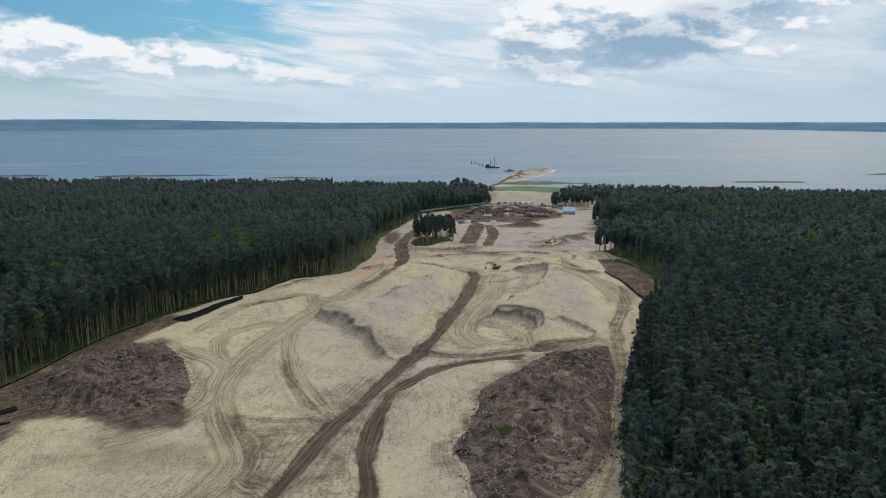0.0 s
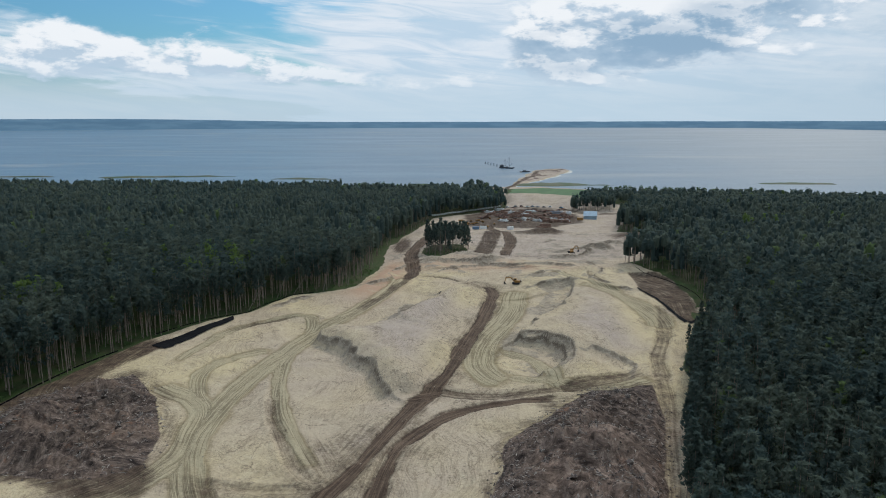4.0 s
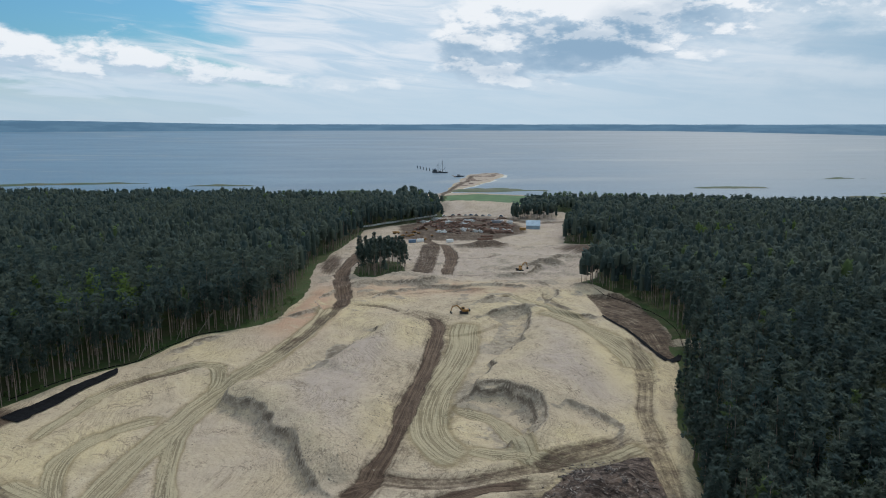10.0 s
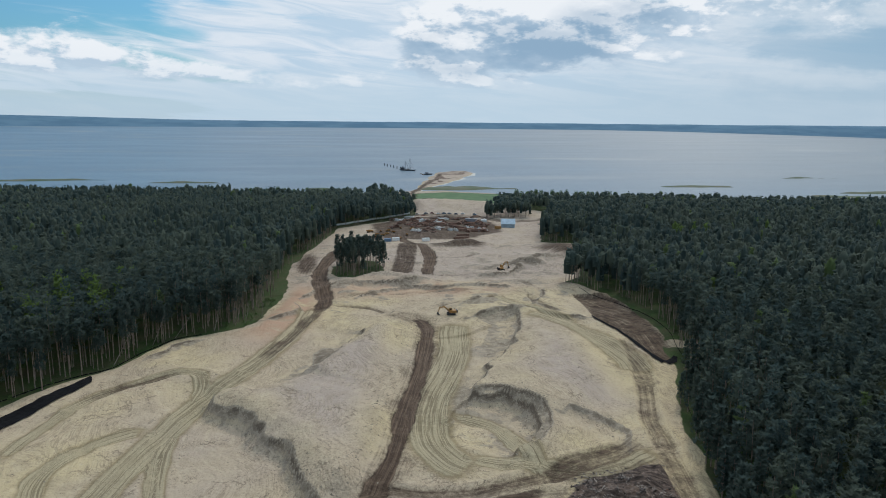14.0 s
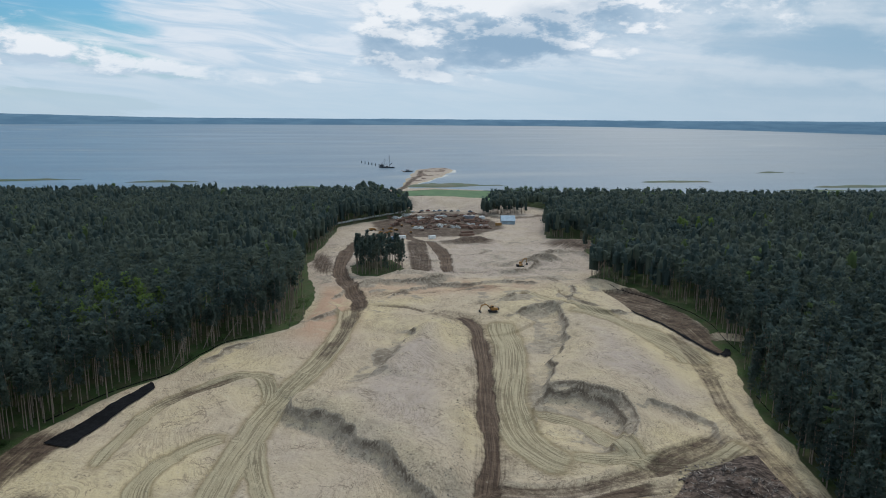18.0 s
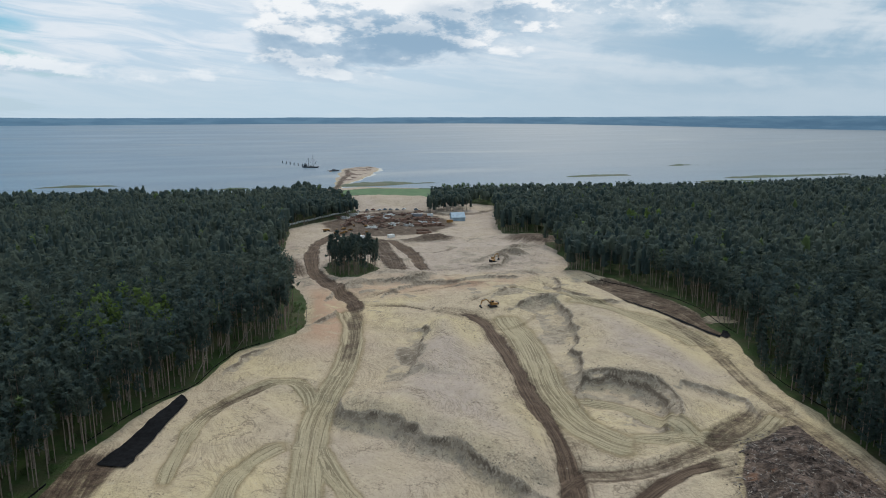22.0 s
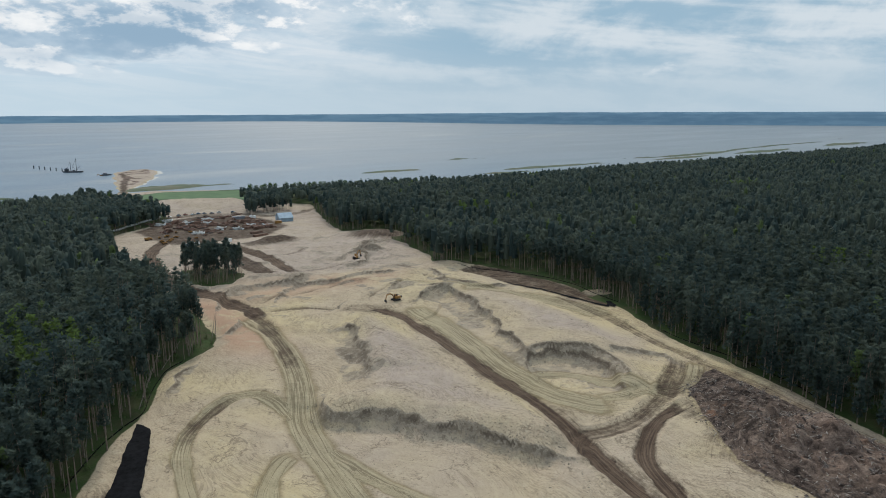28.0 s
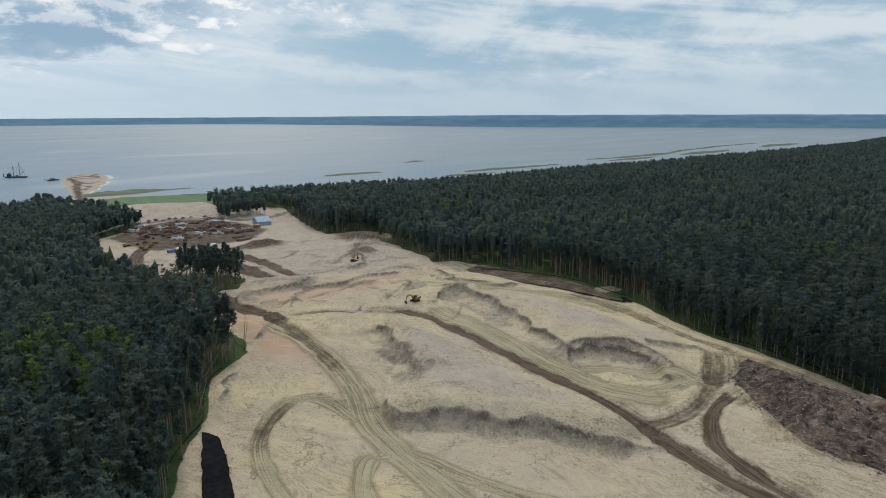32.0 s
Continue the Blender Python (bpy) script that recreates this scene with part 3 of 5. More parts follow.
MESA_E = [(60, 427), (62, 410), (53, 377), (42, 356), (34, 340), (36, 324), (42, 305), (37, 290), (50, 302), (64, 312), (78, 334), (86, 360), (90, 400), (76, 426)]
PANEL = [(26, 668), (42, 665), (26, 543), (12, 546)]
GROVE = [(122, 818), (150, 818), (182, 826), (188, 860), (184, 925), (166, 932), (156, 885), (134, 842)]   # pines beside the sand bank
YARD = [(10, 700), (40, 690), (90, 690), (125, 730), (135, 800), (100, 850), (50, 830), (10, 790)]


def reach_of(line):
    """A line's whole length in metres."""
    return sum(math.dist(p, q) for p, q in zip(line, line[1:]))


def bank_by_shore(x, y):
    """The pale bank of heaped sand between the yard and the meadow."""
    f = y + 0.4 * (x - 60) + 4 * fbm(x, y, 18, 44)
    return 7.5 * smooth(864, 938, f) * smooth(985, 952, f) * smooth(56, 72, x) * smooth(164, 148, x) * (1 + 0.12 * fbm(x, y, 14, 45))


def lay(x, y):
    """Height of the ground in metres, and what lies on it."""
    low = np.interp(y, [-400, 100, 240, 285, 330, 420, 480, 540, 600, 680, 760, 1000, 1150], [9, 8.3, 8.5, 8.8, 9.5, 9.7, 7.2, 3.4, 2.0, 0.2, -1.8, -2.2, -2.3])
    z = low + np.clip(x, -120, 110) * 0.004 + 3.4 * smooth(-2, 8, inside(x, y, MESA_W) + 2 * fbm(x, y, 12, 33)) + 2.6 * smooth(-2, 11, inside(x, y, MESA_E) + 2 * fbm(x, y, 12, 34))
    site = np.minimum(smooth(-2, 9, x - west(y)), smooth(-2, 9, east(y) - x))
    z = z + 1.5 * fbm(x, y, 70, 3) * (1 - site) + 0.9 * fbm(x, y, 38, 5) + (0.45 * fbm(x, y, 11, 7) + 0.22 * np.abs(fbm(x, y, 4.5, 8, 3))) * site
    swing_ = 28 * fbm(x, y, 60, 17, 2)
    u_, v_ = x * 0.77 + y * 0.64 + swing_, (y * 0.77 - x * 0.64) * 0.16 + swing_ * 0.3
    z = z + site * 0.36 * fbm(u_, v_, 4.5, 19, 3, 0.6) * smooth(-0.3, 0.3, fbm(x, y, 30, 20, 2))
    bank = np.zeros_like(z)
    for line, high, up_reach, down_reach, face in BANKS:
        d, s, run = along(x, y, line)
        total = along(np.array([line[-1][0]]), np.array([line[-1][1]]), line)[2][0]
        ends = smooth(0, 8, run) * smooth(0, 8, total - run)
        ends = np.where((run <= 0) | (run >= total), np.exp(-d / 5) * 0.4, np.maximum(ends, 0.25))
        s = (s if high > 0 else -s) + 2.8 * fbm(x, y, 13, 31, 3, 0.5) + 0.9 * fbm(x, y, 5, 32, 2)
        h = abs(high)
        rise = 0.42 * smooth(-2.4, 0.5, s) + 0.58 * np.clip((s + face) / face, 0, 1) ** 1.3
        fade = np.where(s > 0, np.exp(-np.maximum(s - 3, 0) / up_reach), np.exp(-np.maximum(-s - 3, 0) / down_reach))
        z = z + h * (rise - 0.55) * fade * ends
        band_ = smooth(-face - 1.0, -face + 2.0, s) * smooth(0.9, 0.2, s) * ((0.25 if face > 8 else 0.17) + 0.26 * smooth(-0.4, 0.4, fbm(x, y, 5, 12, 3))) * np.maximum(smooth(-0.35, 0.15, fbm(x, y, 7, 14, 4, 0.65)), smooth(-2.5, -0.8, s))
        lip = smooth(-1.6, -0.6, s) * smooth(0.7, 0.0, s) * (0.62 + 0.4 * smooth(-0.3, 0.2, fbm(x, y, 7, 15, 3)))
        bank = np.maximum(bank, np.maximum(band_, lip) * np.minimum(1, ends * 1.6))
        gully = np.abs(fbm(x, y, 7, 13, 4, 0.6)) * smooth(-face - 1, -face * 0.4, s) * smooth(1.5, -0.5, s) * ends
        z = z - 0.4 * gully
    for mx_, my_, rx, ry, high, dark in ((108, 565, 12, 9, 4.0, 0.8), (96, 556, 6, 5, 2.4, 0.9), (128, 590, 16, 7, 3.0, 0.6), (6, 520, 12, 9, 5.0, 0.3), (22, 508, 10, 7, 3.0, 0.3), (-18, 496, 8, 22, 2.0, 0.0), (-24, 372, 6, 11, 2.2, 0.75), (-30, 350, 5, 6, 1.2, 0.5), (53, 447, 7, 7, 2.8, 0.5), (64, 424, 11, 5, 2.6, 0.5), (92, 505, 10, 6, 1.8, 0.2), (84, 470, 9, 12, 1.6, 0.15), (-2, 610, 10, 16, 1.8, 0.1), (60, 590, 14, 8, 1.0, 0.0)):
        b_ = np.exp(-(((x - mx_) / rx) ** 2 + ((y - my_) / ry) ** 2))
        z = z + high * b_ * (1 + 0.5 * fbm(x, y, 6, 36, 3))
        bank = np.maximum(bank, dark * smooth(0.25, 0.55, b_ + 0.2 * fbm(x, y, 5, 37, 3)))
    # churned ground between the terraces
    churn = smooth(425, 460, y) * smooth(700, 640, y) * site
    ridge = np.abs(fbm(x, y, 16, 47, 4, 0.55))
    z = z + 1.5 * ridge * churn
    # ridges also darkened by colour, to back up their soft shading
    bank = np.maximum(bank, 0.42 * churn * smooth(0.34, 0.5, ridge))
    # the long rough ridge of spoil beside the main track
    d, s, run = along(x, y, MAIN)
    berm = np.exp(-(((s + 8.5) / 3.2) ** 2)) * smooth(14, 30, run) * smooth(175, 150, run)
    z = z + berm * (1.1 + 0.9 * fbm(x, y, 5, 21, 3))
    z = z + 0.8 * np.exp(-(((x + 5) / 26) ** 2 + ((y - 550) / 34) ** 2))
    z = z + 3.0 * np.exp(-(((x - 112) / 14) ** 2 + ((y - 478) / 11) ** 2)) + 4.5 * np.exp(-(((x - 154) / 18) ** 2 + ((y - 624) / 16) ** 2))
    z = z + 5.5 * np.exp(-(((x - 78) / 15) ** 2 + ((y - 655) / 8) ** 2)) * (1 + 0.3 * fbm(x, y, 8, 4))
    z = z + 2.0 * np.exp(-(((x - 34) / 14) ** 2 + ((y - 655) / 10) ** 2)) + bank_by_shore(x, y)
    litter = np.zeros_like(z)
    for ring, high, seed in ((HEAP_W, 7.0, 41), (HEAP_E, 7.5, 51)):
        d = inside(x, y, ring) + 2.5 * fbm(x, y, 16, seed)
        lump = 0.50 + 0.85 * fbm(x, y, 26, seed + 1, 2) + 0.95 * np.abs(fbm(x, y, 15, seed + 2, 4, 0.6)) + 0.24 * fbm(x, y, 3.0, seed + 3, 3, 0.8)
        z = z + high * smooth(-1, 17, d) * lump
        litter = np.maximum(litter, smooth(-1.5, 2.5, d))
    # lanes
    road, olive, lane, length_ = np.zeros_like(z), np.zeros_like(z), np.zeros_like(z), np.zeros_like(z)
    near = np.full_like(z, 1e9)
    for line, half, strength in ((MAIN, 2.7, 1.0), (SPUR, 2.7, 0.9), (CROSS, 3.4, 0.62), (RIM, 3.2, 0.50), (SITE, 6.5, 0.55), (HAUL, 4.6, 0.95), (HAUL2, 4.4, 0.95), (LINK, 2.2, 0.62), (LOOP, 2.3, 0.62), (TAIL, 2.8, 0.58), *((line, 1.6, 0.50) for line in SMUDGES)):
        d, s, run = along(x, y, line)
        m = smooth(0, 16, run) * smooth(0, 22, reach_of(line) - run) * smooth(half + 1.4, half - 1.0, d + 1.3 * fbm(x, y, 6, 61, 4, 0.6) + 1.2 * fbm(x, y, 24, 62, 2))
        road = np.maximum(road, m * strength)
        lane, length_ = np.where(d - half < near, s, lane), np.where(d - half < near, run, length_)
        near = np.minimum(near, d - half)
        z = z - 0.5 * m + 0.35 * np.exp(-(((d - half - 1.2) / 0.9) ** 2))
    for line, half in OLIVES:
        d, s, run = along(x, y, line)
        m = smooth(0, 12, run) * smooth(0, 12, reach_of(line) - run) * smooth(half * 1.35, half * 0.45, d + 1.2 * fbm(x, y, 9, 71, 3))
        olive = np.maximum(olive, m)
        lane, length_ = np.where(d - half < near, s, lane), np.where(d - half < near, run, length_)
        near = np.minimum(near, d - half)
        z = z - 0.25 * m
    wet_sand = smooth(-6, 8, inside(x, y, [(-114, 182), (-100, 194), (-68, 192), (-64, 177), (-88, 172)]) + 5 * fbm(x, y, 14, 88))
    olive = np.maximum(olive, 0.55 * wet_sand)
    soil_e = smooth(0, 2.5, x - np.interp(y, [335, 350, 392, 411, 460, 470], [130, 104, 102, 98, 103, 140])) * smooth(332, 340, y) * smooth(472, 462, y) * smooth(6, 0, x - east(y))
    soil_w = smooth(16, 11, x - west(y) + 3 * fbm(x, y, 12, 86)) * smooth(236, 250, y) * smooth(332, 322, y)
    soil_w = np.maximum(soil_w, smooth(-4, 4, inside(x, y, [(-175, 250), (-150, 268), (-96, 236), (-79, 213), (-80, 200), (-98, 199), (-118, 208), (-130, 206), (-132, 190), (-180, 196)]) + 4 * fbm(x, y, 15, 87)))
    z = z - 0.9 * soil_e
    road = np.maximum(road, 0.72 * smooth(-2, 2, inside(x, y, PANEL)))
    brown = np.maximum(np.maximum(soil_e, soil_w), 1.8 * np.exp(-(((x - 74) / 20) ** 2 + ((y - 654) / 12) ** 2)))
    brown = np.maximum(brown, np.exp(-(((x - 156) / 22) ** 2 + ((y - 626) / 24) ** 2)) * 1.8)
    brown = np.maximum(brown, np.exp(-(((x + 43) / 7) ** 2 + ((y - 588) / 40) ** 2)) * 1.5)
    brown = np.maximum(brown, 1.05 * smooth(-6, 6, inside(x, y, YARD) + 6 * fbm(x, y, 25, 81)))
    brown = np.maximum(brown, np.exp(-(((x - 116) / 12) ** 2 + ((y - 482) / 9) ** 2)) * 1.2)
    road = np.maximum(road, 0.72 * np.clip(brown, 0, 1))
    spill = smooth(30, 4, along(x, y, MAIN)[0] + 9 * fbm(x, y, 18, 82)) * smooth(262, 225, y)
    spill = np.maximum(spill, 0.9 * smooth(9, 3, along(x, y, MAIN)[0] + 4 * fbm(x, y, 14, 83)))
    spill = np.maximum(spill, smooth(9, 2, inside(x, y, HEAP_E) * -1 + 4 * fbm(x, y, 9, 84)) * 0.9)
    spill = np.maximum(spill, smooth(9, 2, inside(x, y, HEAP_W) * -1 + 4 * fbm(x, y, 9, 85)) * 0.8)
    mud_c = smooth(-3, 5, inside(x, y, [(-81, 209), (-65, 213), (-40, 206), (-36, 200), (-43, 161), (-55, 130), (-75, 130), (-65, 161), (-59, 186)]) + 4 * fbm(x, y, 12, 89))
    spill = np.maximum(spill, 0.9 * mud_c)
    road = np.maximum(road, 0.47 * spill)
    mud = np.clip(1.3 * np.exp(-(((x - 47) / 24) ** 2 + ((y - 485) / 17) ** 2)) * smooth(-0.5, 0.3, fbm(x, y, 14, 38, 4, 0.6)), 0, 1)
    road = np.maximum(road, 0.42 * mud)
    red = np.clip(smooth(0, 8, x - west(y)) * np.exp(-(((x + 49) / 13) ** 2 + ((y - 450) / 42) ** 2)) * 2.4 + 0.9 * mud + 0.7 * np.exp(-(((x + 5) / 30) ** 2 + ((y - 490) / 22) ** 2)), 0, 1)
    # forest floor outside the clearing, with a ragged edge; meadow by the shore
    out = np.maximum(west(y) - x, x - east(y)) + 2.5 * fbm(x, y, 14, 91) - 0.5
    green = smooth(-2, 3, out) * smooth(0.75, 1.15, np.hypot((x - 158) / 22, (y - 628) / 26))
    green = green * smooth(0.8, 1.1, np.hypot((x - 123) / 8, (y - 368) / 6.5) + 0.7 * fbm(x, y, 7, 93, 3))
    meadow = smooth(-8, 4, inside(x, y, [(66, 960), (80, 944), (172, 938), (196, 930), (240, 1010), (215, 1050), (130, 1092), (78, 1075)]))
    green = np.maximum(green, meadow)
    green = np.maximum(green, smooth(-3, 2, inside(x, y, [(-23, 576), (-26, 546), (-23, 532), (-12, 523), (3, 541), (9, 562), (4, 586), (-15, 594)]) + 3 * fbm(x, y, 8, 92)))
    shrub = np.exp(-(((x - 15) / 7) ** 2 + ((y - 192) / 7) ** 2)) * smooth(-0.1, 0.5, fbm(x, y, 4, 95))
    green = np.maximum(green, shrub)
    pink = np.clip(smooth(0, 18, inside(x, y, [(-54, 330), (-28, 285), (-10, 280), (0, 330), (8, 404), (-8, 404)])) + smooth(0, 22, inside(x, y, [(36, 340), (62, 405), (85, 380), (86, 300), (52, 300)])) + smooth(450, 540, y) * 0.75 + smooth(-0.1, 0.6, fbm(x, y, 60, 99)) * 0.6, 0, 1)
    pink = np.where(litter > 0.01, smooth(-4, 12, inside(x, y, PALE_HEAP) + 6 * fbm(x, y, 14, 97)), pink)
    # down to the lagoon bed
    wet = y - shore(x) - 9 * fbm(x, y, 60, 25)
    z = z + (LEVEL + 1.0 - z) * 0.75 * smooth(960, 1020, y)
    z = z - 3.2 * smooth(-14, 30, wet)
    slope_bank = np.clip(bank, 0, 1)
    return z, np.stack([road, olive, litter, np.ones_like(z)], -1), np.stack([slope_bank, green, red, pink], -1), np.stack([lane, length_, 0 * lane, 0 * lane + 1], -1)


def mesh_of(name, verts, faces, mat, colours=(), floats=(), flat=False):
    """A mesh from arrays of corners and of triangles or quads."""
    me = bpy.data.meshes.new(name)
    verts, faces = np.asarray(verts, np.float32), np.asarray(faces, np.int32)
    per = faces.shape[1]
    me.vertices.add(len(verts))
    me.vertices.foreach_set("co", verts.ravel())
    me.loops.add(faces.size)
    me.loops.foreach_set("vertex_index", faces.ravel())
    me.polygons.add(len(faces))
    me.polygons.foreach_set("loop_start", np.arange(0, faces.size, per, dtype=np.int32))
    for key, value in colours:
        a = me.attributes.new(key, "FLOAT_COLOR", "POINT")
        a.data.foreach_set("color", np.asarray(value, np.float32).ravel())
    for key, value in floats:
        a = me.attributes.new(key, "FLOAT", "POINT")
        a.data.foreach_set("value", np.asarray(value, np.float32).ravel())
    if flat:
        me.polygons.foreach_set("use_smooth", np.zeros(len(faces), bool))
    me.update(calc_edges=True)
    me.materials.append(mat)
    return me


def grid_faces(nx, ny):
    i = np.arange(nx * ny, dtype=np.int32).reshape(ny, nx)
    return np.stack([i[:-1, :-1], i[:-1, 1:], i[1:, 1:], i[1:, :-1]], -1).reshape(-1, 4)


def steps(*spans):
    """Grid lines: (from, to, spacing) one after another."""
    out = [np.arange(a, b, s) for a, b, s in spans]
    return np.concatenate([*out, [spans[-1][1]]])


gx = steps((-2600, -600, 200), (-600, -260, 30), (-260, -175, 6), (-175, -130, 1.3), (-130, 95, 0.72), (95, 130, 1.0), (130, 220, 2.5), (220, 500, 14), (500, 3400, 145))
gy = steps((-1500, 0, 250), (0, 130, 10), (130, 155, 2), (155, 440, 0.72), (440, 600, 1.3), (600, 1000, 3.2), (1000, 1140, 6), (1140, 1240, 25))
GX, GY = np.meshgrid(gx, gy)
gz, soil_mark, cover_mark, lane_mark = lay(GX.ravel(), GY.ravel())
ground = tagged(new("ground", mesh_of("ground", np.stack([GX.ravel(), GY.ravel(), gz], -1), grid_faces(len(gx), len(gy)), GROUND, (("soil", soil_mark), ("cover", cover_mark), ("lane", lane_mark)))), "pale excavated dune sand with rutted earth tracks", "ground", kind="structure")


GRID_Z = gz.reshape(len(gy), len(gx))


def height(x, y):
    """The ground's height at a place, from the sheet itself."""
    i, j = min(max(int(np.searchsorted(gx, x)) - 1, 0), len(gx) - 2), min(max(int(np.searchsorted(gy, y)) - 1, 0), len(gy) - 2)
    u, v = (x - gx[i]) / (gx[i + 1] - gx[i]), (y - gy[j]) / (gy[j + 1] - gy[j])
    low = GRID_Z[j, i] * (1 - u) + GRID_Z[j, i + 1] * u
    return float(low * (1 - v) + (GRID_Z[j + 1, i] * (1 - u) + GRID_Z[j + 1, i + 1] * u) * v)


# ---- lagoon and the far shore ----
def lagoon_rise(a):
    """How high the lagoon's far rim stands, by the way it is seen: the shore bends nearer on the right."""
    return 40 - 34 * smooth(18, 52, a)


ang = np.radians(np.linspace(-100, 120, 177))
rad = np.array([700, 900, 1100, 1300, 1600, 2000, 2500, 3000, 3500, 4000, 4400, 4750.0])
A, R = np.meshgrid(ang, rad)
wz = LEVEL + (lagoon_rise(np.degrees(A)) - LEVEL) * smooth(1500, 4750, R) ** 1.5
water = tagged(new("water", mesh_of("water", np.stack([R * np.sin(A), R * np.cos(A), wz], -1).reshape(-1, 3), grid_faces(len(ang), len(rad)), WATER)), "calm lagoon water with pale streaks, painted greyer to the east", "water", kind="structure")
# profile of the far hills, whose haze is in the material's colour
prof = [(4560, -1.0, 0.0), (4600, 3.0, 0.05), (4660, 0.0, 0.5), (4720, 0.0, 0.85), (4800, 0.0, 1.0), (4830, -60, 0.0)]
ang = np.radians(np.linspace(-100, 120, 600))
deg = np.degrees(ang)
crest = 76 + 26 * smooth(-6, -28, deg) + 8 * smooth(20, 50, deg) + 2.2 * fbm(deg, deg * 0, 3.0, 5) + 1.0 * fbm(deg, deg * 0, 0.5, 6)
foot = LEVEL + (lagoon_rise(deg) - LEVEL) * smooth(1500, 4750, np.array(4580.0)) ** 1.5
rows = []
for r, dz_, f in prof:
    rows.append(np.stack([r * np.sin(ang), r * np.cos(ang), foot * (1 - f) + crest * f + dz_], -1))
far_shore = tagged(new("backdrop", mesh_of("backdrop", np.concatenate(rows), grid_faces(len(ang), len(prof)), HAZED_LAND)), "low wooded hills of the far shore, tinted with blue haze", "distant land", kind="structure")

# ---- forest ----
PATH_XY = [(p[1], p[2]) for p in PATH]


def sprays(base, tall, spread, low, clumps, per, size, rng, cone):
    """Pine crowns: clumps of many small flat needle sprays round each stem, with each tree's number per corner."""
    n_t = len(base)
    h = (np.arange(clumps) + rng.random((n_t, clumps))) / clumps          # 0 at the crown's foot, 1 at its tip
    th = rng.random((n_t, 1)) * 2 * np.pi + np.arange(clumps) * 2.4 + rng.normal(0, 0.4, (n_t, clumps))
    wide = np.where(cone[:, None], 0.06 + (1 - h) ** 0.8, np.minimum(1, 0.5 + 1.8 * h) * (1.03 - h) ** 0.62)
    rr = spread[:, None] * wide * (0.35 + 0.45 * rng.random((n_t, clumps)))
    cz = base[:, 2:3] + tall[:, None] * (low[:, None] + (1 - low[:, None]) * h * 0.96)
    centre = np.stack([base[:, 0:1] + rr * np.cos(th), base[:, 1:2] + rr * np.sin(th), cz], -1)[:, :, None]
    cr = (spread[:, None] * np.where(cone[:, None], 0.58 - 0.34 * h, 0.56 - 0.16 * h) * (0.75 + 0.5 * rng.random((n_t, clumps))))[..., None]
    shape = (n_t, clumps, per)
    up, a = 1 - 1.5 * rng.random(shape), rng.random(shape) * 2 * np.pi
    flat = np.sqrt(np.clip(1 - up * up, 0, 1))
    p = centre + np.stack([cr * flat * np.cos(a), cr * flat * np.sin(a), cr * up * 0.75], -1)
    s = (size[:, None, None] * (0.55 + 0.9 * rng.random(shape)))[..., None]
    b = a + rng.normal(0, 0.5, shape)
    out_ = np.stack([np.cos(b), np.sin(b), rng.normal(0.42, 0.5, shape) * np.clip(1.1 / size, 0.2, 1)[:, None, None]], -1)
    side = np.stack([-np.sin(b), np.cos(b), rng.normal(0, 0.6, shape) * np.clip(1.1 / size, 0.35, 1)[:, None, None]], -1)
    verts = np.stack([p + 0.78 * s * out_, p - 0.42 * s * out_ + 0.42 * s * side, p - 0.42 * s * out_ - 0.42 * s * side], -2).reshape(-1, 3)
    return verts, np.arange(len(verts), dtype=np.int32).reshape(-1, 3), np.repeat(np.arange(n_t), clumps * per * 3)


def crowns_of(base, tall, spread, low, count, per, size, rng, cone, heart=False):
    """Crowns of needle sprays; far off, round a plain blunt dome."""
    v, f, who = sprays(base, tall, spread, low, count, per, size, rng, cone)
    if heart:
        n_t, quad = len(base), np.arange(4, dtype=np.int32)
        a = np.arange(4) * 1.5708 + rng.random((n_t, 1)) * 6.28
        rows_ = []
        for f_, g in ((0.0, 0.7), (0.7, 0.62)):
            r = spread[:, None] * g * rng.uniform(0.7, 1.15, (n_t, 4))
            z_ = base[:, 2:3] + (tall * (low + (1 - low) * f_))[:, None] * rng.uniform(0.93, 1.05, (n_t, 4))
            rows_.append(np.stack([base[:, 0:1] + r * np.cos(a), base[:, 1:2] + r * np.sin(a), z_], -1))
        tip = base + np.stack([0 * tall, 0 * tall, tall * 0.97], -1)
        v2 = np.concatenate([*rows_, tip[:, None]], 1).reshape(-1, 3)
        one, nxt = np.arange(n_t, dtype=np.int32)[:, None] * 9, (quad + 1) % 4
        f2 = np.concatenate([np.stack(t, -1).reshape(-1, 3) for t in ((one + quad, one + nxt, one + 4 + nxt), (one + quad, one + 4 + nxt, one + 4 + quad), (one + 4 + quad, one + 4 + nxt, np.repeat(one + 8, 4, 1)))])
        return np.concatenate([v, v2]), np.concatenate([f, f2 + len(v)]), np.concatenate([who, np.repeat(np.arange(n_t), 9)])
    return v, f, who


def stems(base, tall, girth, share, rng, sides=4):
    """Tapered, slightly leaning trunks."""
    n_t = len(base)
    lean = rng.normal(0, 0.025, (n_t, 2)) * tall[:, None]
    a = np.arange(sides) * 2 * np.pi / sides
    rows_ = []
    for f, g in ((-0.03, 1.15), (0.4, 0.8), (1.0, 0.35)):
        c = base + np.stack([lean[:, 0] * f * f, lean[:, 1] * f * f, tall * share * f], -1)
        off = np.stack([np.cos(a), np.sin(a), 0 * a], -1)[None] * (girth * g)[:, None, None]
        rows_.append(c[:, None] + off)
    verts = np.stack(rows_, 1).reshape(-1, 3)
    first = np.arange(n_t, dtype=np.int32)[:, None] * (3 * sides)
    j = np.arange(sides, dtype=np.int32)
    quads = []
    for r in (0, 1):
        p, q = first + r * sides + j, first + r * sides + (j + 1) % sides
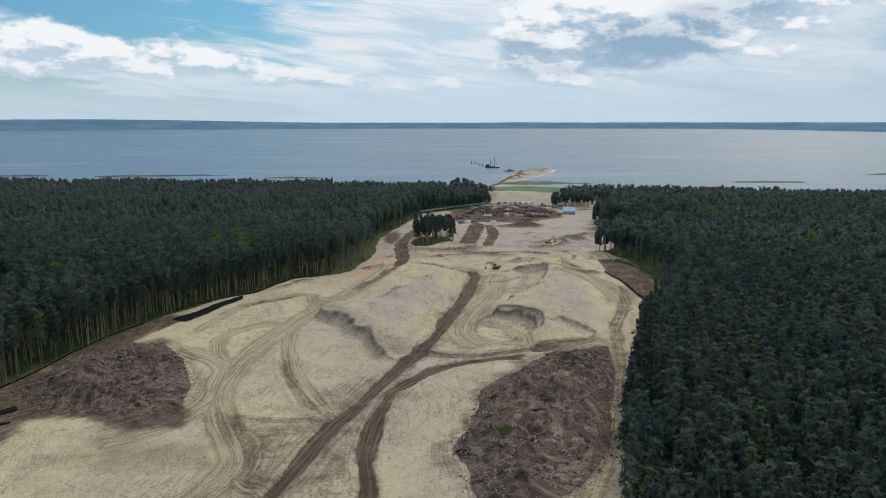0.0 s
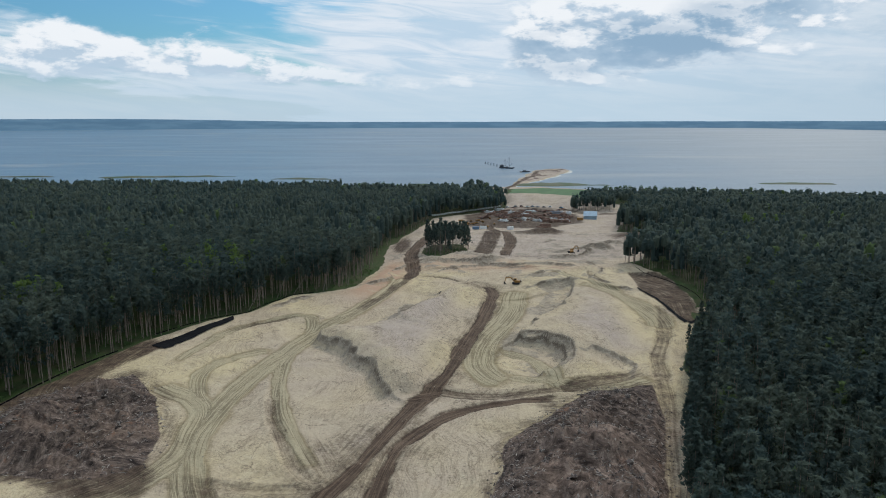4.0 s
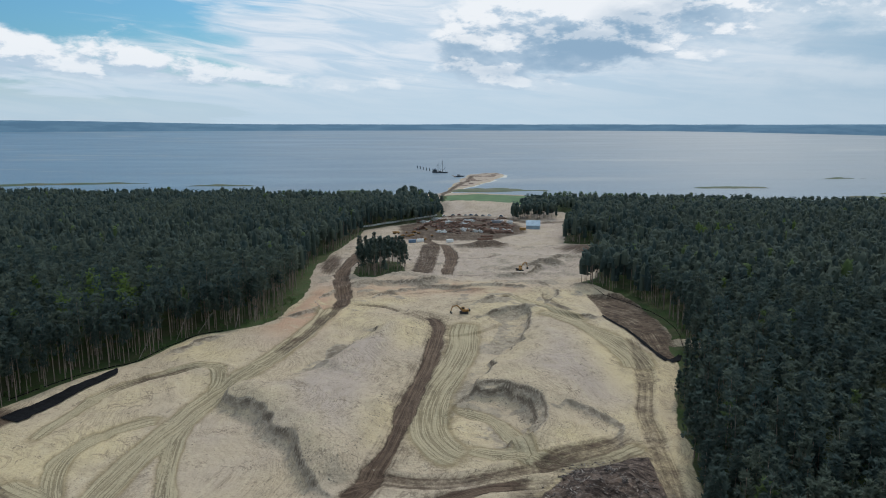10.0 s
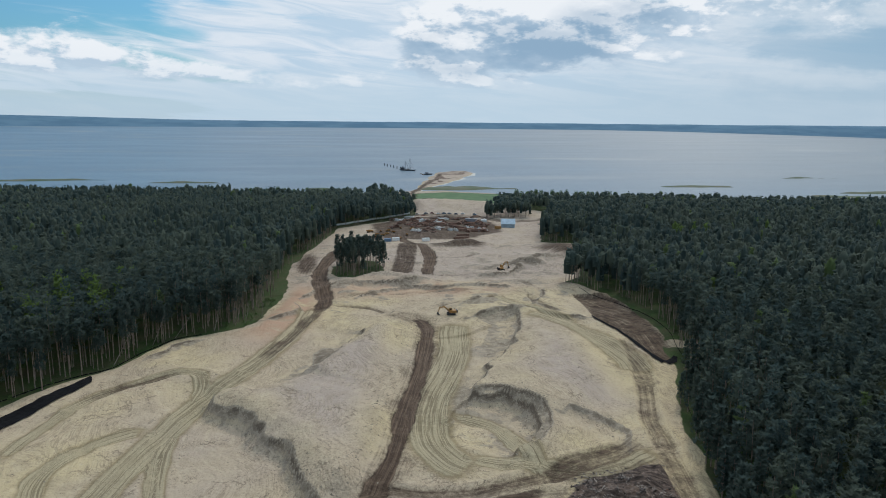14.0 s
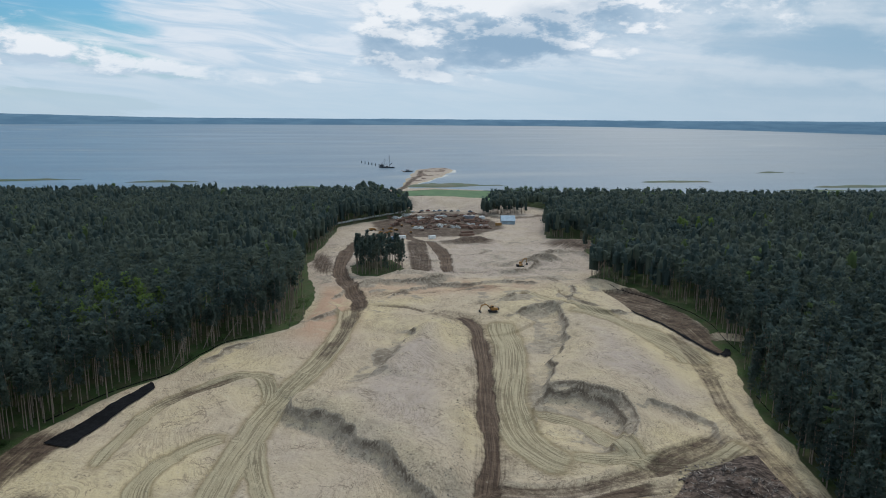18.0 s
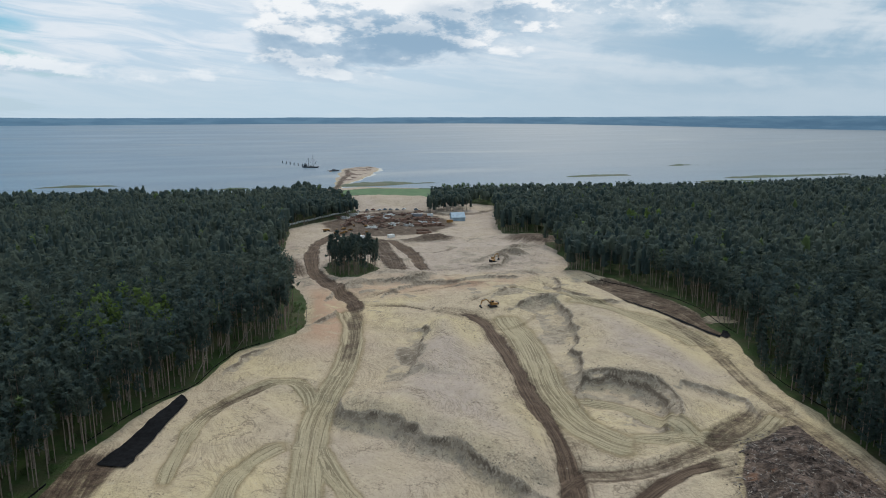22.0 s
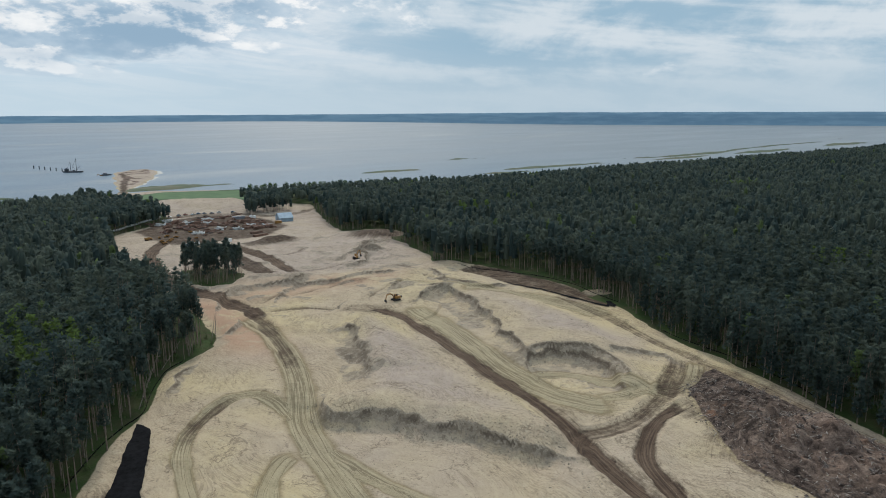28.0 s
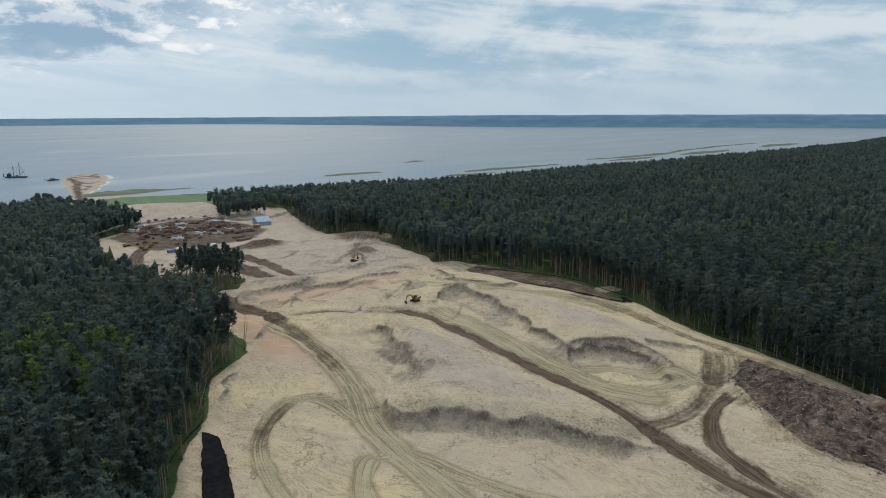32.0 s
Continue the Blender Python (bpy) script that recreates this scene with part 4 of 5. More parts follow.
        quads.append(np.stack([p, q, q + sides, p + sides], -1).reshape(-1, 4))
    return verts, np.concatenate(quads)


def scatter(x0, x1, y0, y1, gap_, rng):
    xs, ys = np.meshgrid(np.arange(x0, x1, gap_), np.arange(y0, y1, gap_))
    xs, ys = xs.ravel(), ys.ravel()
    return xs + rng.uniform(-0.72, 0.72, len(xs)) * gap_, ys + rng.uniform(-0.72, 0.72, len(xs)) * gap_


def wooded(x, y):
    """How deep a place lies in the forest, in metres."""
    rim_w = west(y) - x - np.interp(y, [200, 300, 395, 415, 450, 500, 600, 680], [2.0, 2.0, 2.0, 5.0, 7.5, 7.0, 3.0, 1.0])
    rim_e = x - east(y) - np.interp(y, [150, 250, 330, 340, 440, 470, 600], [-1.0, 0.0, 1.5, 7, 7, 2, 1])
    deep = np.maximum(rim_w, rim_e) + 2.0 * fbm(x, y, 12, 111)
    deep = np.minimum(deep, np.interp(x, [-190, -165, 10, 30, 60, 170, 345, 420], [2000, 1004, 996, 2000, 2000, 955, 925, 2000]) - y)
    deep = np.minimum(deep, 26 * (np.hypot((x - 158) / 22, (y - 628) / 26) - 1))
    deep = np.maximum(deep, inside(x, y, GROVE) + 2.0 * fbm(x, y, 12, 112))
    return np.minimum(deep, shore(x) - 16 - y + 9 * fbm(x, y, 60, 25))


def reach(x, y):
    """Distance from the flight path."""
    return along(x, y, PATH_XY)[0]


rng = np.random.default_rng(7)
bright_spots = [(252, 614, 16, 12), (606, 552, 30, 22), (-134, 410, 26, 30), (226, 294, 14, 10), (150, 400, 10, 8), (-190, 330, 14, 14), (330, 640, 12, 10)]


def seen(x, y):
    """Roughly within the fan that the flight takes in."""
    left, right = np.degrees(np.arctan2(x, y + 40)) > -40, np.degrees(np.arctan2(x + 190, y - 150)) < 88
    return left & (right | (x < 330)) & (y > 85)


def tree_lot(x, y, small):
    """Sizes and tones for trees at these places."""
    n_t = len(x)
    zz = lay(x, y)[0]
    is_east = x > 0
    age = 0.5 + 0.5 * fbm(x, y, 90, 131)
    tall = np.where(is_east, 19.5, 23.0) + rng.normal(0, 2.5, n_t) * (1 - 0.55 * smooth(650, 850, y)) + 3.5 * (age - 0.5) + 1.6 * fbm(x, y, 18, 133)
    tall = (tall - 4.6 * smooth(740, 930, y)) * np.where(rng.random(n_t) < 0.10, 0.76, 1.0)
    cone = np.where(is_east & (y < 330), rng.random(n_t) < 0.8, rng.random(n_t) < 0.35)
    low = np.where(cone, 0.32, np.where(wooded(x, y) < 18, 0.60, 0.48)) + rng.normal(0, 0.05, n_t)
    spread = np.where(cone, 2.45, 2.75) * rng.uniform(0.8, 1.25, n_t) * small
    tint = np.clip(0.45 + 0.27 * rng.standard_normal(n_t) + 0.35 * fbm(x, y, 45, 141), 0, 0.88)
    for bx, by, br, bs in bright_spots:
        hit = np.hypot((x - bx) / br, (y - by) / bs) + 0.35 * rng.standard_normal(n_t) < 0.75
        tint = np.where(hit & (rng.random(n_t) < 0.6), 0.97, tint)
    tint = np.where(rng.random(n_t) < 0.012, 0.95, tint)
    return np.stack([x, y, zz], -1), tall, spread, low, cone, tint


def woods(label, x, y, count, per, size, trunks, small=1.0, heart=False):
    base, tall, spread, low, cone, tint = tree_lot(x, y, small)
    v, f, who = crowns_of(base, tall, spread, low, count, per, np.full(len(x), size), rng, cone, heart)
    wood = tagged(new("pine_forest"), label, "forest", kind="stuff")
    crowns = new("crowns", mesh_of("crowns", v, f, NEEDLES, floats=(("tint", tint[who]),)))
    crowns.parent = wood
    if trunks is not None:
        pick = trunks(x, y)
        v, f = stems(base[pick], tall[pick], rng.uniform(0.13, 0.2, pick.sum()), 0.86, rng)
        t = new("trunks", mesh_of("trunks", v, f, BARK))
        t.parent = wood


xs, ys = scatter(-760, 900, 85, 1110, 4.3, rng)
keep = (wooded(xs, ys) > 0) & (reach(xs, ys) < 360) & seen(xs, ys)
xs, ys = xs[keep], ys[keep]
# the trees along the rim of the clearing that the flight passes nearest stand singly
rim = wooded(xs, ys) < 9.0
span = ((xs < 0) & (ys > 285) & (ys < 425)) | ((xs > 0) & (ys > 190) & (ys < 420))
single = np.flatnonzero(rim & span)[:300]
rest = np.ones(len(xs), bool)
rest[single] = False
SINGLE = (xs[single], ys[single])
close = reach(xs, ys) < 190
woods("dense dark pine forest with bare lower trunks", xs[rest & close], ys[rest & close], 11, 24, 0.80, lambda x, y: wooded(x, y) < 45)
woods("dense dark pine forest with ragged green crowns", xs[rest & ~close], ys[rest & ~close], 9, 14, 1.0, lambda x, y: wooded(x, y) < 30)
xs, ys = scatter(-1000, 1300, 85, 1110, 5.2, rng)
keep = (wooded(xs, ys) > 0) & (reach(xs, ys) >= 360) & (reach(xs, ys) < 750) & seen(xs, ys)
woods("dense dark pine forest farther off", xs[keep], ys[keep], 4, 5, 1.9, lambda x, y: wooded(x, y) < 14, 1.15, True)
xs, ys = scatter(-1500, 3300, 85, 1110, 7.0, rng)
keep = (wooded(xs, ys) > 0) & (reach(xs, ys) >= 750) & seen(xs, ys)
woods("distant dark pine forest reaching the shore", xs[keep], ys[keep], 2, 3, 2.6, None, 1.5, True)

# ---- building blocks ----


def part(name, bm, mat, parent=None, label=""):
    """Links a bmesh as one mesh object under a thing or a part."""
    me = bpy.data.meshes.new(name)
    bm.to_mesh(me)
    bm.free()
    me.materials.append(mat)
    ob = new(name, me)
    ob.parent = parent
    return tagged(ob, label)


def thing(name, label, category, group=""):
    return tagged(new(name), label, category, group)


def place(ob, x, y, turn=0.0, scale=1.0, sink=0.0, z=None):
    ob.matrix_world = pose(x, y, (height(x, y) if z is None else z) - sink, 0, 0, turn) @ Matrix.Scale(scale, 4)
    return ob


def block(size, at=(0, 0, 0), bevel=0.0, m=None, bm=None, taper=1.0):
    """A box with bevelled edges; taper narrows its top."""
    bm = bm or bmesh.new()
    made = bmesh.ops.create_cube(bm, size=1.0)["verts"]
    for v in made:
        if v.co.z > 0:
            v.co.x, v.co.y = v.co.x * taper, v.co.y * taper
        v.co = Vector(a * b for a, b in zip(v.co, size)) + Vector(at)
    if m:
        bmesh.ops.transform(bm, matrix=m, verts=made)
    if bevel:
        edges = {e for v in made for e in v.link_edges}
        bmesh.ops.bevel(bm, geom=list(edges), offset=bevel, segments=1, affect="EDGES")
    return bm


def rod(p, q, r0, r1=None, sides=8, bm=None):
    """A round bar from p to q."""
    bm = bm or bmesh.new()
    p, q = Vector(p), Vector(q)
    turn = (q - p).to_track_quat("Z", "Y").to_matrix().to_4x4()
    bmesh.ops.create_cone(bm, cap_ends=True, segments=sides, radius1=r0, radius2=r0 if r1 is None else r1, depth=(q - p).length, matrix=Matrix.Translation((p + q) / 2) @ turn)
    return bm


def slab(outline, width, bevel=0.0):
    """A plate: an outline in x and z, drawn out to that width in y."""
    bm = bmesh.new()
    face = bm.faces.new([bm.verts.new((x, -width / 2, z)) for x, z in outline])
    out = bmesh.ops.extrude_face_region(bm, geom=[face])["geom"]
    bmesh.ops.translate(bm, vec=(0, width, 0), verts=[g for g in out if isinstance(g, bmesh.types.BMVert)])
    bmesh.ops.recalc_face_normals(bm, faces=bm.faces)
    if bevel:
        bmesh.ops.bevel(bm, geom=list(bm.edges), offset=bevel, segments=1, affect="EDGES")
    return bm


def wheel(parent, at, r, w, hub=YELLOW):
    x, y, z = at
    t = part("wheel", rod((x, y - w / 2, z), (x, y + w / 2, z), r, sides=14), TYRE, parent, "black rubber tyre")
    part("rim", rod((x, y - w / 2 - 0.03, z), (x, y + w / 2 + 0.03, z), r * 0.5, sides=10), hub, t)
    return t


# ---- single trees on the rim of the clearing and in the copse ----
TREES = []
for kind, (tall_, spread_, low_, is_cone, count_) in enumerate(((23.0, 2.4, 0.62, False, 10), (21.5, 2.1, 0.66, False, 9), (20.0, 2.6, 0.58, False, 11), (24.0, 2.2, 0.68, False, 9), (19.0, 2.4, 0.26, True, 15), (17.0, 2.1, 0.22, True, 14), (21.0, 2.2, 0.34, True, 15), (15.0, 2.0, 0.18, True, 12))):
    r_ = np.random.default_rng(60 + kind)
    tree = thing("pine_tree", ("slender pine with a long bare trunk and ragged crown" if not is_cone else "young conical pine with branches nearly to the ground"), "tree", "pines along the clearing")
    v, f, who = crowns_of(np.zeros((1, 3)), np.array([tall_]), np.array([spread_]), np.array([low_]), count_ + 4, 24, np.array([0.78]), r_, np.array([is_cone]))
    crown = new("crown", mesh_of("crown", v, f, NEEDLES, floats=(("tint", np.full(len(v), r_.uniform(0.15, 0.6))),)))
    crown.parent = tree
    bm = bmesh.new()
    lean_x, lean_y = r_.normal(0, 0.25, 2)
    pts = [Vector((lean_x * t * t, lean_y * t * t, tall_ * t * 0.95 - 0.4)) for t in (0, 0.3, 0.6, 1)]
    for (p, q), (a, b) in zip(zip(pts, pts[1:]), ((0.21, 0.17), (0.17, 0.12), (0.12, 0.04))):
        rod(p, q, a, b, 6, bm)
    for i in range(9):
        t = low_ * 0.75 + (0.9 - low_ * 0.75) * i / 9
        a = i * 2.4
        root = Vector((lean_x * t * t, lean_y * t * t, tall_ * t))
        rod(root, root + Vector((math.cos(a), math.sin(a), 0.35)) * spread_ * (0.75 if t > low_ else 0.35), 0.055, 0.02, 3, bm)
    part("trunk", bm, BARK, tree, "bare grey-brown bark")
    TREES.append(tree)
r_ = random.Random(5)
spots = [(x, y, range(0, 4) if (x < 0 or y > 335) else range(4, 8)) for x, y in zip(*SINGLE)][:205]
COPSE = [(-21, 574), (-24, 548), (-22, 536), (-12, 527), (3, 541), (11, 562), (6, 588), (-14, 596)]
while len(spots) < 270:
    x, y = r_.uniform(-26, 12), r_.uniform(520, 598)
    if inside(np.array([x]), np.array([y]), COPSE)[0] > 0 and all((x - a) ** 2 + (y - b) ** 2 > 6 for a, b, _ in spots):
        spots.append((x, y, (0, 1, 2, 3, 4)))
used = set()
for x, y, kinds in spots:
    kind = r_.choice(kinds)
    m = pose(x, y, height(x, y) - 0.1, 0, 0, r_.uniform(0, 360)) @ Matrix.Scale(r_.uniform(0.80, 1.06) if not -25 < x < 20 else r_.uniform(0.66, 1.16), 4)
    if kind in used:
        copy_thing(TREES[kind], m)
    else:
        used.add(kind)
        TREES[kind].matrix_world = m

# meadow between the sand bank and the lagoon
MEADOW = [(66, 962), (82, 946), (172, 940), (198, 932), (246, 1005), (218, 1050), (130, 1092), (80, 1078)]
mx, my = np.meshgrid(np.arange(56, 256, 4.0), np.arange(926, 1100, 4.0))
nx_, ny_ = mx.shape[1], mx.shape[0]
keep = inside(mx.ravel(), my.ravel(), MEADOW) + 4 * fbm(mx.ravel(), my.ravel(), 20, 7) > 0
quads = grid_faces(nx_, ny_)
quads = quads[keep[quads].all(1)]
mz = np.array([height(a, b) for a, b in zip(mx.ravel(), my.ravel())]) + 0.25 + 0.2 * fbm(mx.ravel(), my.ravel(), 9, 8)
tagged(new("meadow", mesh_of("meadow", np.stack([mx.ravel(), my.ravel(), mz], -1), quads, GRASS)), "bright green meadow behind the sand bank", "meadow", kind="structure")

# rounded leafy trees along the lagoon, and bushes under the forest's rim
POPLARS = []
for kind in range(3):
    r2 = np.random.default_rng(90 + kind)
    tree = thing("willow_tree", "rounded light-green broadleaf tree by the shore", "tree", "leafy trees along the shore")
    v, f, who = sprays(np.zeros((1, 3)), np.array([15.0]), np.array([5.2]), np.array([0.12]), 26, 22, np.array([1.0]), r2, np.array([False]))
    c = new("crown", mesh_of("crown", v, f, LEAVES, floats=(("tint", np.full(len(v), 0.3 + 0.2 * kind)),)))
    c.parent = tree
    bm = rod((0, 0, -0.5), (0.3, 0.2, 6), 0.4, 0.25, 7)
    for a in (0.4, 2.2, 4.1, 5.3):
        rod((0.3, 0.2, 4), (2.6 * math.cos(a), 2.6 * math.sin(a), 9), 0.18, 0.06, 5, bm)
    part("trunk", bm, BARK, tree)
    POPLARS.append(tree)
first = set()
for x0, y0, x1, y1, count_ in ((-142, 1034, -78, 1024, 9), (-70, 1026, 6, 1014, 10), (200, 985, 236, 976, 6), (244, 977, 268, 970, 4), (274, 969, 300, 962, 5), (306, 962, 330, 956, 3)):
    for i in range(count_):
        t = (i + 0.5) / count_
        x, y, kind = x0 + (x1 - x0) * t + r_.uniform(-1, 1), y0 + (y1 - y0) * t + r_.uniform(-4, 4), r_.randrange(3)
        m = pose(x, y, max(height(x, y), LEVEL + 0.1) - 0.1, 0, 0, r_.uniform(0, 360)) @ Matrix.Scale(r_.uniform(0.86, 1.0), 4)
        if kind in first:
            copy_thing(POPLARS[kind], m)
        else:
            first.add(kind)
            POPLARS[kind].matrix_world = m
bush = thing("bush", "low bright-green deciduous bush under the pines", "bush", "bushes at the forest rim")
v, f, who = sprays(np.zeros((1, 3)), np.array([3.0]), np.array([1.7]), np.array([0.0]), 14, 16, np.array([0.34]), np.random.default_rng(3), np.array([False]))
part_ob = new("foliage", mesh_of("foliage", v, f, LEAVES, floats=(("tint", np.full(len(v), 0.6)),)))
part_ob.parent = bush
part("stem", rod((0, 0, -0.3), (0, 0, 1.5), 0.06, 0.03, 5), BARK, bush)
done = False
for i in range(110):
    west_side = i < 90
    y = r_.uniform(215, 470) if west_side else r_.uniform(250, 420)
    x = float(west(y)) - r_.uniform(2.5, 12) if west_side else float(east(y)) + r_.uniform(9, 16)
    m = pose(x, y, height(x, y) - 0.1, 0, 0, r_.uniform(0, 360)) @ Matrix.Scale(r_.choice((0.35, 0.5, 0.7, 1.0, 1.4)) * r_.uniform(0.8, 1.2), 4)
    if done:
        copy_thing(bush, m)
    else:
        bush.matrix_world, done = m, True
# dead pines leaning out of the west rim
snag = thing("dead_tree", "pale bare dead pine leaning at the forest rim", "tree", "dead trees")
bm = rod((0, 0, -0.4), (0.2, 0, 8), 0.16, 0.11, 6)
rod((0.2, 0, 8), (0.1, 0.2, 14), 0.11, 0.03, 6, bm)
part("trunk", bm, DEADWOOD, snag)
bm = bmesh.new()
for i in range(12):
    z_, a = 6 + i * 0.6, i * 2.4
    rod((0.15, 0, z_), (0.15 + math.cos(a) * 1.1, math.sin(a) * 1.1, z_ + 0.3), 0.04, 0.015, 4, bm)
part("branches", bm, DEADWOOD, snag)
for i, (x, y, lean) in enumerate(((-104, 374, 28), (-101, 381, 14), (-95, 394, 22), (-124, 354, 8), (-88, 402, 35), (-74, 413, 12), (-138, 335, 6), (-62, 422, 10), (-56, 433, 5), (-148, 318, 9))):
    m = pose(x, y, height(x, y) - 0.1, 0, lean, r_.uniform(-40, 40)) @ Matrix.Scale(r_.uniform(0.8, 1.1), 4)
    if i:
        copy_thing(snag, m)
    else:
        snag.matrix_world = m

# ---- excavators ----


def excavator(x, y, turn, boom_turn, raise_, label):
    """A crawler digger, tracks along its own x, arm to +x."""
    e = thing("excavator", label, "excavator", "diggers at work")
    for s in (-1.2, 1.2):
        prof_ = [(-2.1, 0.3), (-1.8, 0.05), (1.8, 0.05), (2.1, 0.3), (2.1, 0.7), (1.8, 0.92), (-1.8, 0.92), (-2.1, 0.7)]
        bm = slab(prof_, 0.6, 0.04)
        bmesh.ops.translate(bm, vec=(0, s, 0), verts=bm.verts)
        t = part("track", bm, STEEL, e, "muddy steel crawler track")
        for wx in (-1.7, -0.85, 0, 0.85, 1.7):
            part("roller", rod((wx, s - 0.33, 0.46), (wx, s + 0.33, 0.46), 0.26, sides=10), STEEL, t)
    m = pose(0, 0, 0, 0, 0, boom_turn)
    def turned_(bm):
        bmesh.ops.transform(bm, matrix=m, verts=bm.verts)
        return bm
    part("undercarriage", block((2.0, 1.8, 0.5), (0, 0, 0.8), 0.05), STEEL, e)
    body = part("body", turned_(block((3.3, 2.6, 1.1), (-0.7, 0, 1.65), 0.12)), YELLOW, e)
    part("counterweight", turned_(block((0.8, 2.6, 1.2), (-2.6, 0, 1.65), 0.2)), STEEL, body, "dark rounded counterweight")
    part("exhaust", turned_(rod((-1.6, -0.6, 2.1), (-1.6, -0.6, 2.9), 0.08)), STEEL, body)
    cab = part("cab", turned_(block((1.7, 1.0, 1.6), (0.55, 0.8, 2.75), 0.12, taper=0.85)), YELLOW, e)
    part("windscreen", turned_(block((0.04, 0.78, 1.0), (1.36, 0.8, 2.85))), GLASS, cab, "dark glass")
    part("side_window", turned_(block((1.1, 0.04, 0.8), (0.5, 1.27, 2.95))), GLASS, cab, "dark glass")
    r = raise_
    bm = slab([(0.6, 1.6), (2.2, 3.5 + r), (3.6, 4.35 + r), (5.6, 3.7 + r), (5.5, 3.3 + r), (3.6, 3.75 + r), (2.5, 3.0 + r), (1.1, 1.4)], 0.5, 0.05)
    boom = part("boom", turned_(bm), YELLOW, e)
    part("boom_ram", turned_(rod((1.2, 0.35, 1.5), (3.0, 0.35, 3.5 + r), 0.11)), STEEL, boom)
    bm = slab([(5.2, 4.1 + r), (5.8, 3.9 + r), (6.5, 1.4 + r * 0.4), (6.25, 1.3 + r * 0.4)], 0.36, 0.03)
    stick = part("stick", turned_(bm), YELLOW, e)
    part("stick_ram", turned_(rod((3.8, 0, 4.45 + r), (5.4, 0, 4.2 + r), 0.09)), STEEL, stick)
    bm = slab([(6.2, 1.5 + r * 0.4), (6.75, 1.35 + r * 0.4), (6.9, 0.6 + r * 0.3), (6.3, 0.1 + r * 0.3), (5.7, 0.3 + r * 0.3), (5.75, 0.5 + r * 0.3), (6.2, 0.6 + r * 0.3)], 1.2, 0.03)
    bucket = part("bucket", turned_(bm), STEEL, e, "worn dark steel digging bucket")
    for ty in (-0.48, -0.16, 0.16, 0.48):
        part("tooth", turned_(block((0.3, 0.1, 0.08), (5.62, ty, 0.36 + r * 0.3))), STEEL, bucket)
    return place(e, x, y, turn)


excavator(33, 424, 175, 8, 0.0, "orange-yellow crawler excavator with its bucket on sand")
excavator(84, 543, 20, 10, 1.2, "orange-yellow crawler excavator digging at a sand bank")
excavator(128, 1415, 150, 0, 0.5, "orange crawler excavator on the sandy spit")

# ---- black liner, soil fences ----


def drape(name, label, category, line_a, line_b, lift, mat, cols=10, sag=0.15):
    """A sheet laid on the ground between two lines."""
    a, b = np.array(curve(line_a, 8)), np.array(curve(line_b, 8))
    rows_ = min(len(a), len(b))
    a, b = a[np.linspace(0, len(a) - 1, rows_).astype(int)], b[np.linspace(0, len(b) - 1, rows_).astype(int)]
    t = np.linspace(0, 1, cols)[None, :, None]
    p = a[:, None] * (1 - t) + b[:, None] * t
    px_, py_ = p[..., 0].ravel(), p[..., 1].ravel()
    px_, py_ = px_ + 0.5 * fbm(px_, py_, 3, 201, 2), py_ + 0.5 * fbm(px_, py_, 3, 202, 2)
    z_ = lay(px_, py_)[0] + lift + sag * fbm(px_, py_, 1.6, 203, 2)
    return tagged(new(name, mesh_of(name, np.stack([px_, py_, z_], -1), grid_faces(cols, rows_), mat)), label, category)


drape("liner_sheet", "wrinkled black plastic liner on the sand slope", "plastic liner", [(-129, 319), (-126, 324), (-120, 336), (-113.5, 350), (-108, 361.5)], [(-121, 314), (-118.5, 321), (-114.5, 331), (-109.5, 344), (-105.5, 356)], 0.35, LINER)
drape("liner_sheet", "torn black plastic liner edge beside brown soil", "plastic liner", [(99, 412), (102, 392), (104, 378), (104, 360), (106, 349)], [(97.5, 411), (100.5, 391), (102, 377), (102, 360), (103, 347)], 0.35, LINER, 4)
drape("liner_sheet", "loose end of a black plastic liner", "plastic liner", [(104, 349), (108, 352), (112, 356)], [(105, 345), (109, 348), (112, 353)], 0.4, LINER, 5)
drape("liner_sheet", "black plastic liner along a soil ramp", "plastic liner", [(-162, 203), (-150, 212), (-143, 219)], [(-160, 198), (-148, 208), (-141, 216)], 0.35, LINER, 5)
drape("liner_sheet", "narrow black liner strip in a trench", "plastic liner", [(-160, 188), (-147, 199), (-138, 207)], [(-159, 186.5), (-146, 197.5), (-137, 206)], 0.35, LINER, 3)


def soil_fence(label, line, gap_=3.0, high=0.55):
    """Stakes with a low black cloth between them."""
    fence = thing("silt_fence", label, "fence")
    pts = curve(line, 6)
    run, last, stakes = 0.0, pts[0], [pts[0]]
    for p in pts[1:]:
        seg = math.dist(last, p)
        while run + seg >= gap_:
            t = (gap_ - run) / seg
            last = (last[0] + (p[0] - last[0]) * t, last[1] + (p[1] - last[1]) * t)
            stakes.append(last)
            seg, run = math.dist(last, p), 0.0
        run, last = run + seg, p
    zs_ = lay(np.array([p[0] for p in stakes]), np.array([p[1] for p in stakes]))[0]
    posts = [Vector((*p, z_)) for p, z_ in zip(stakes, zs_)]
    for p, q in zip(posts, posts[1:]):
        part("stake", rod(p - Vector((0, 0, 0.3)), p + Vector((0, 0, high + 0.2)), 0.05, 0.04, 5), DEADWOOD, fence)
        bm = bmesh.new()
        side = (q - p).cross(Vector((0, 0, 1))).normalized() * 0.03
        mid_ = (p + q) / 2 + side * 5
        rows_ = [[bm.verts.new(c + o + Vector((0, 0, h_))) for c in (p, mid_, q)] for o, h_ in ((side, -0.1), (side, high), (-side, high), (-side, -0.1))]
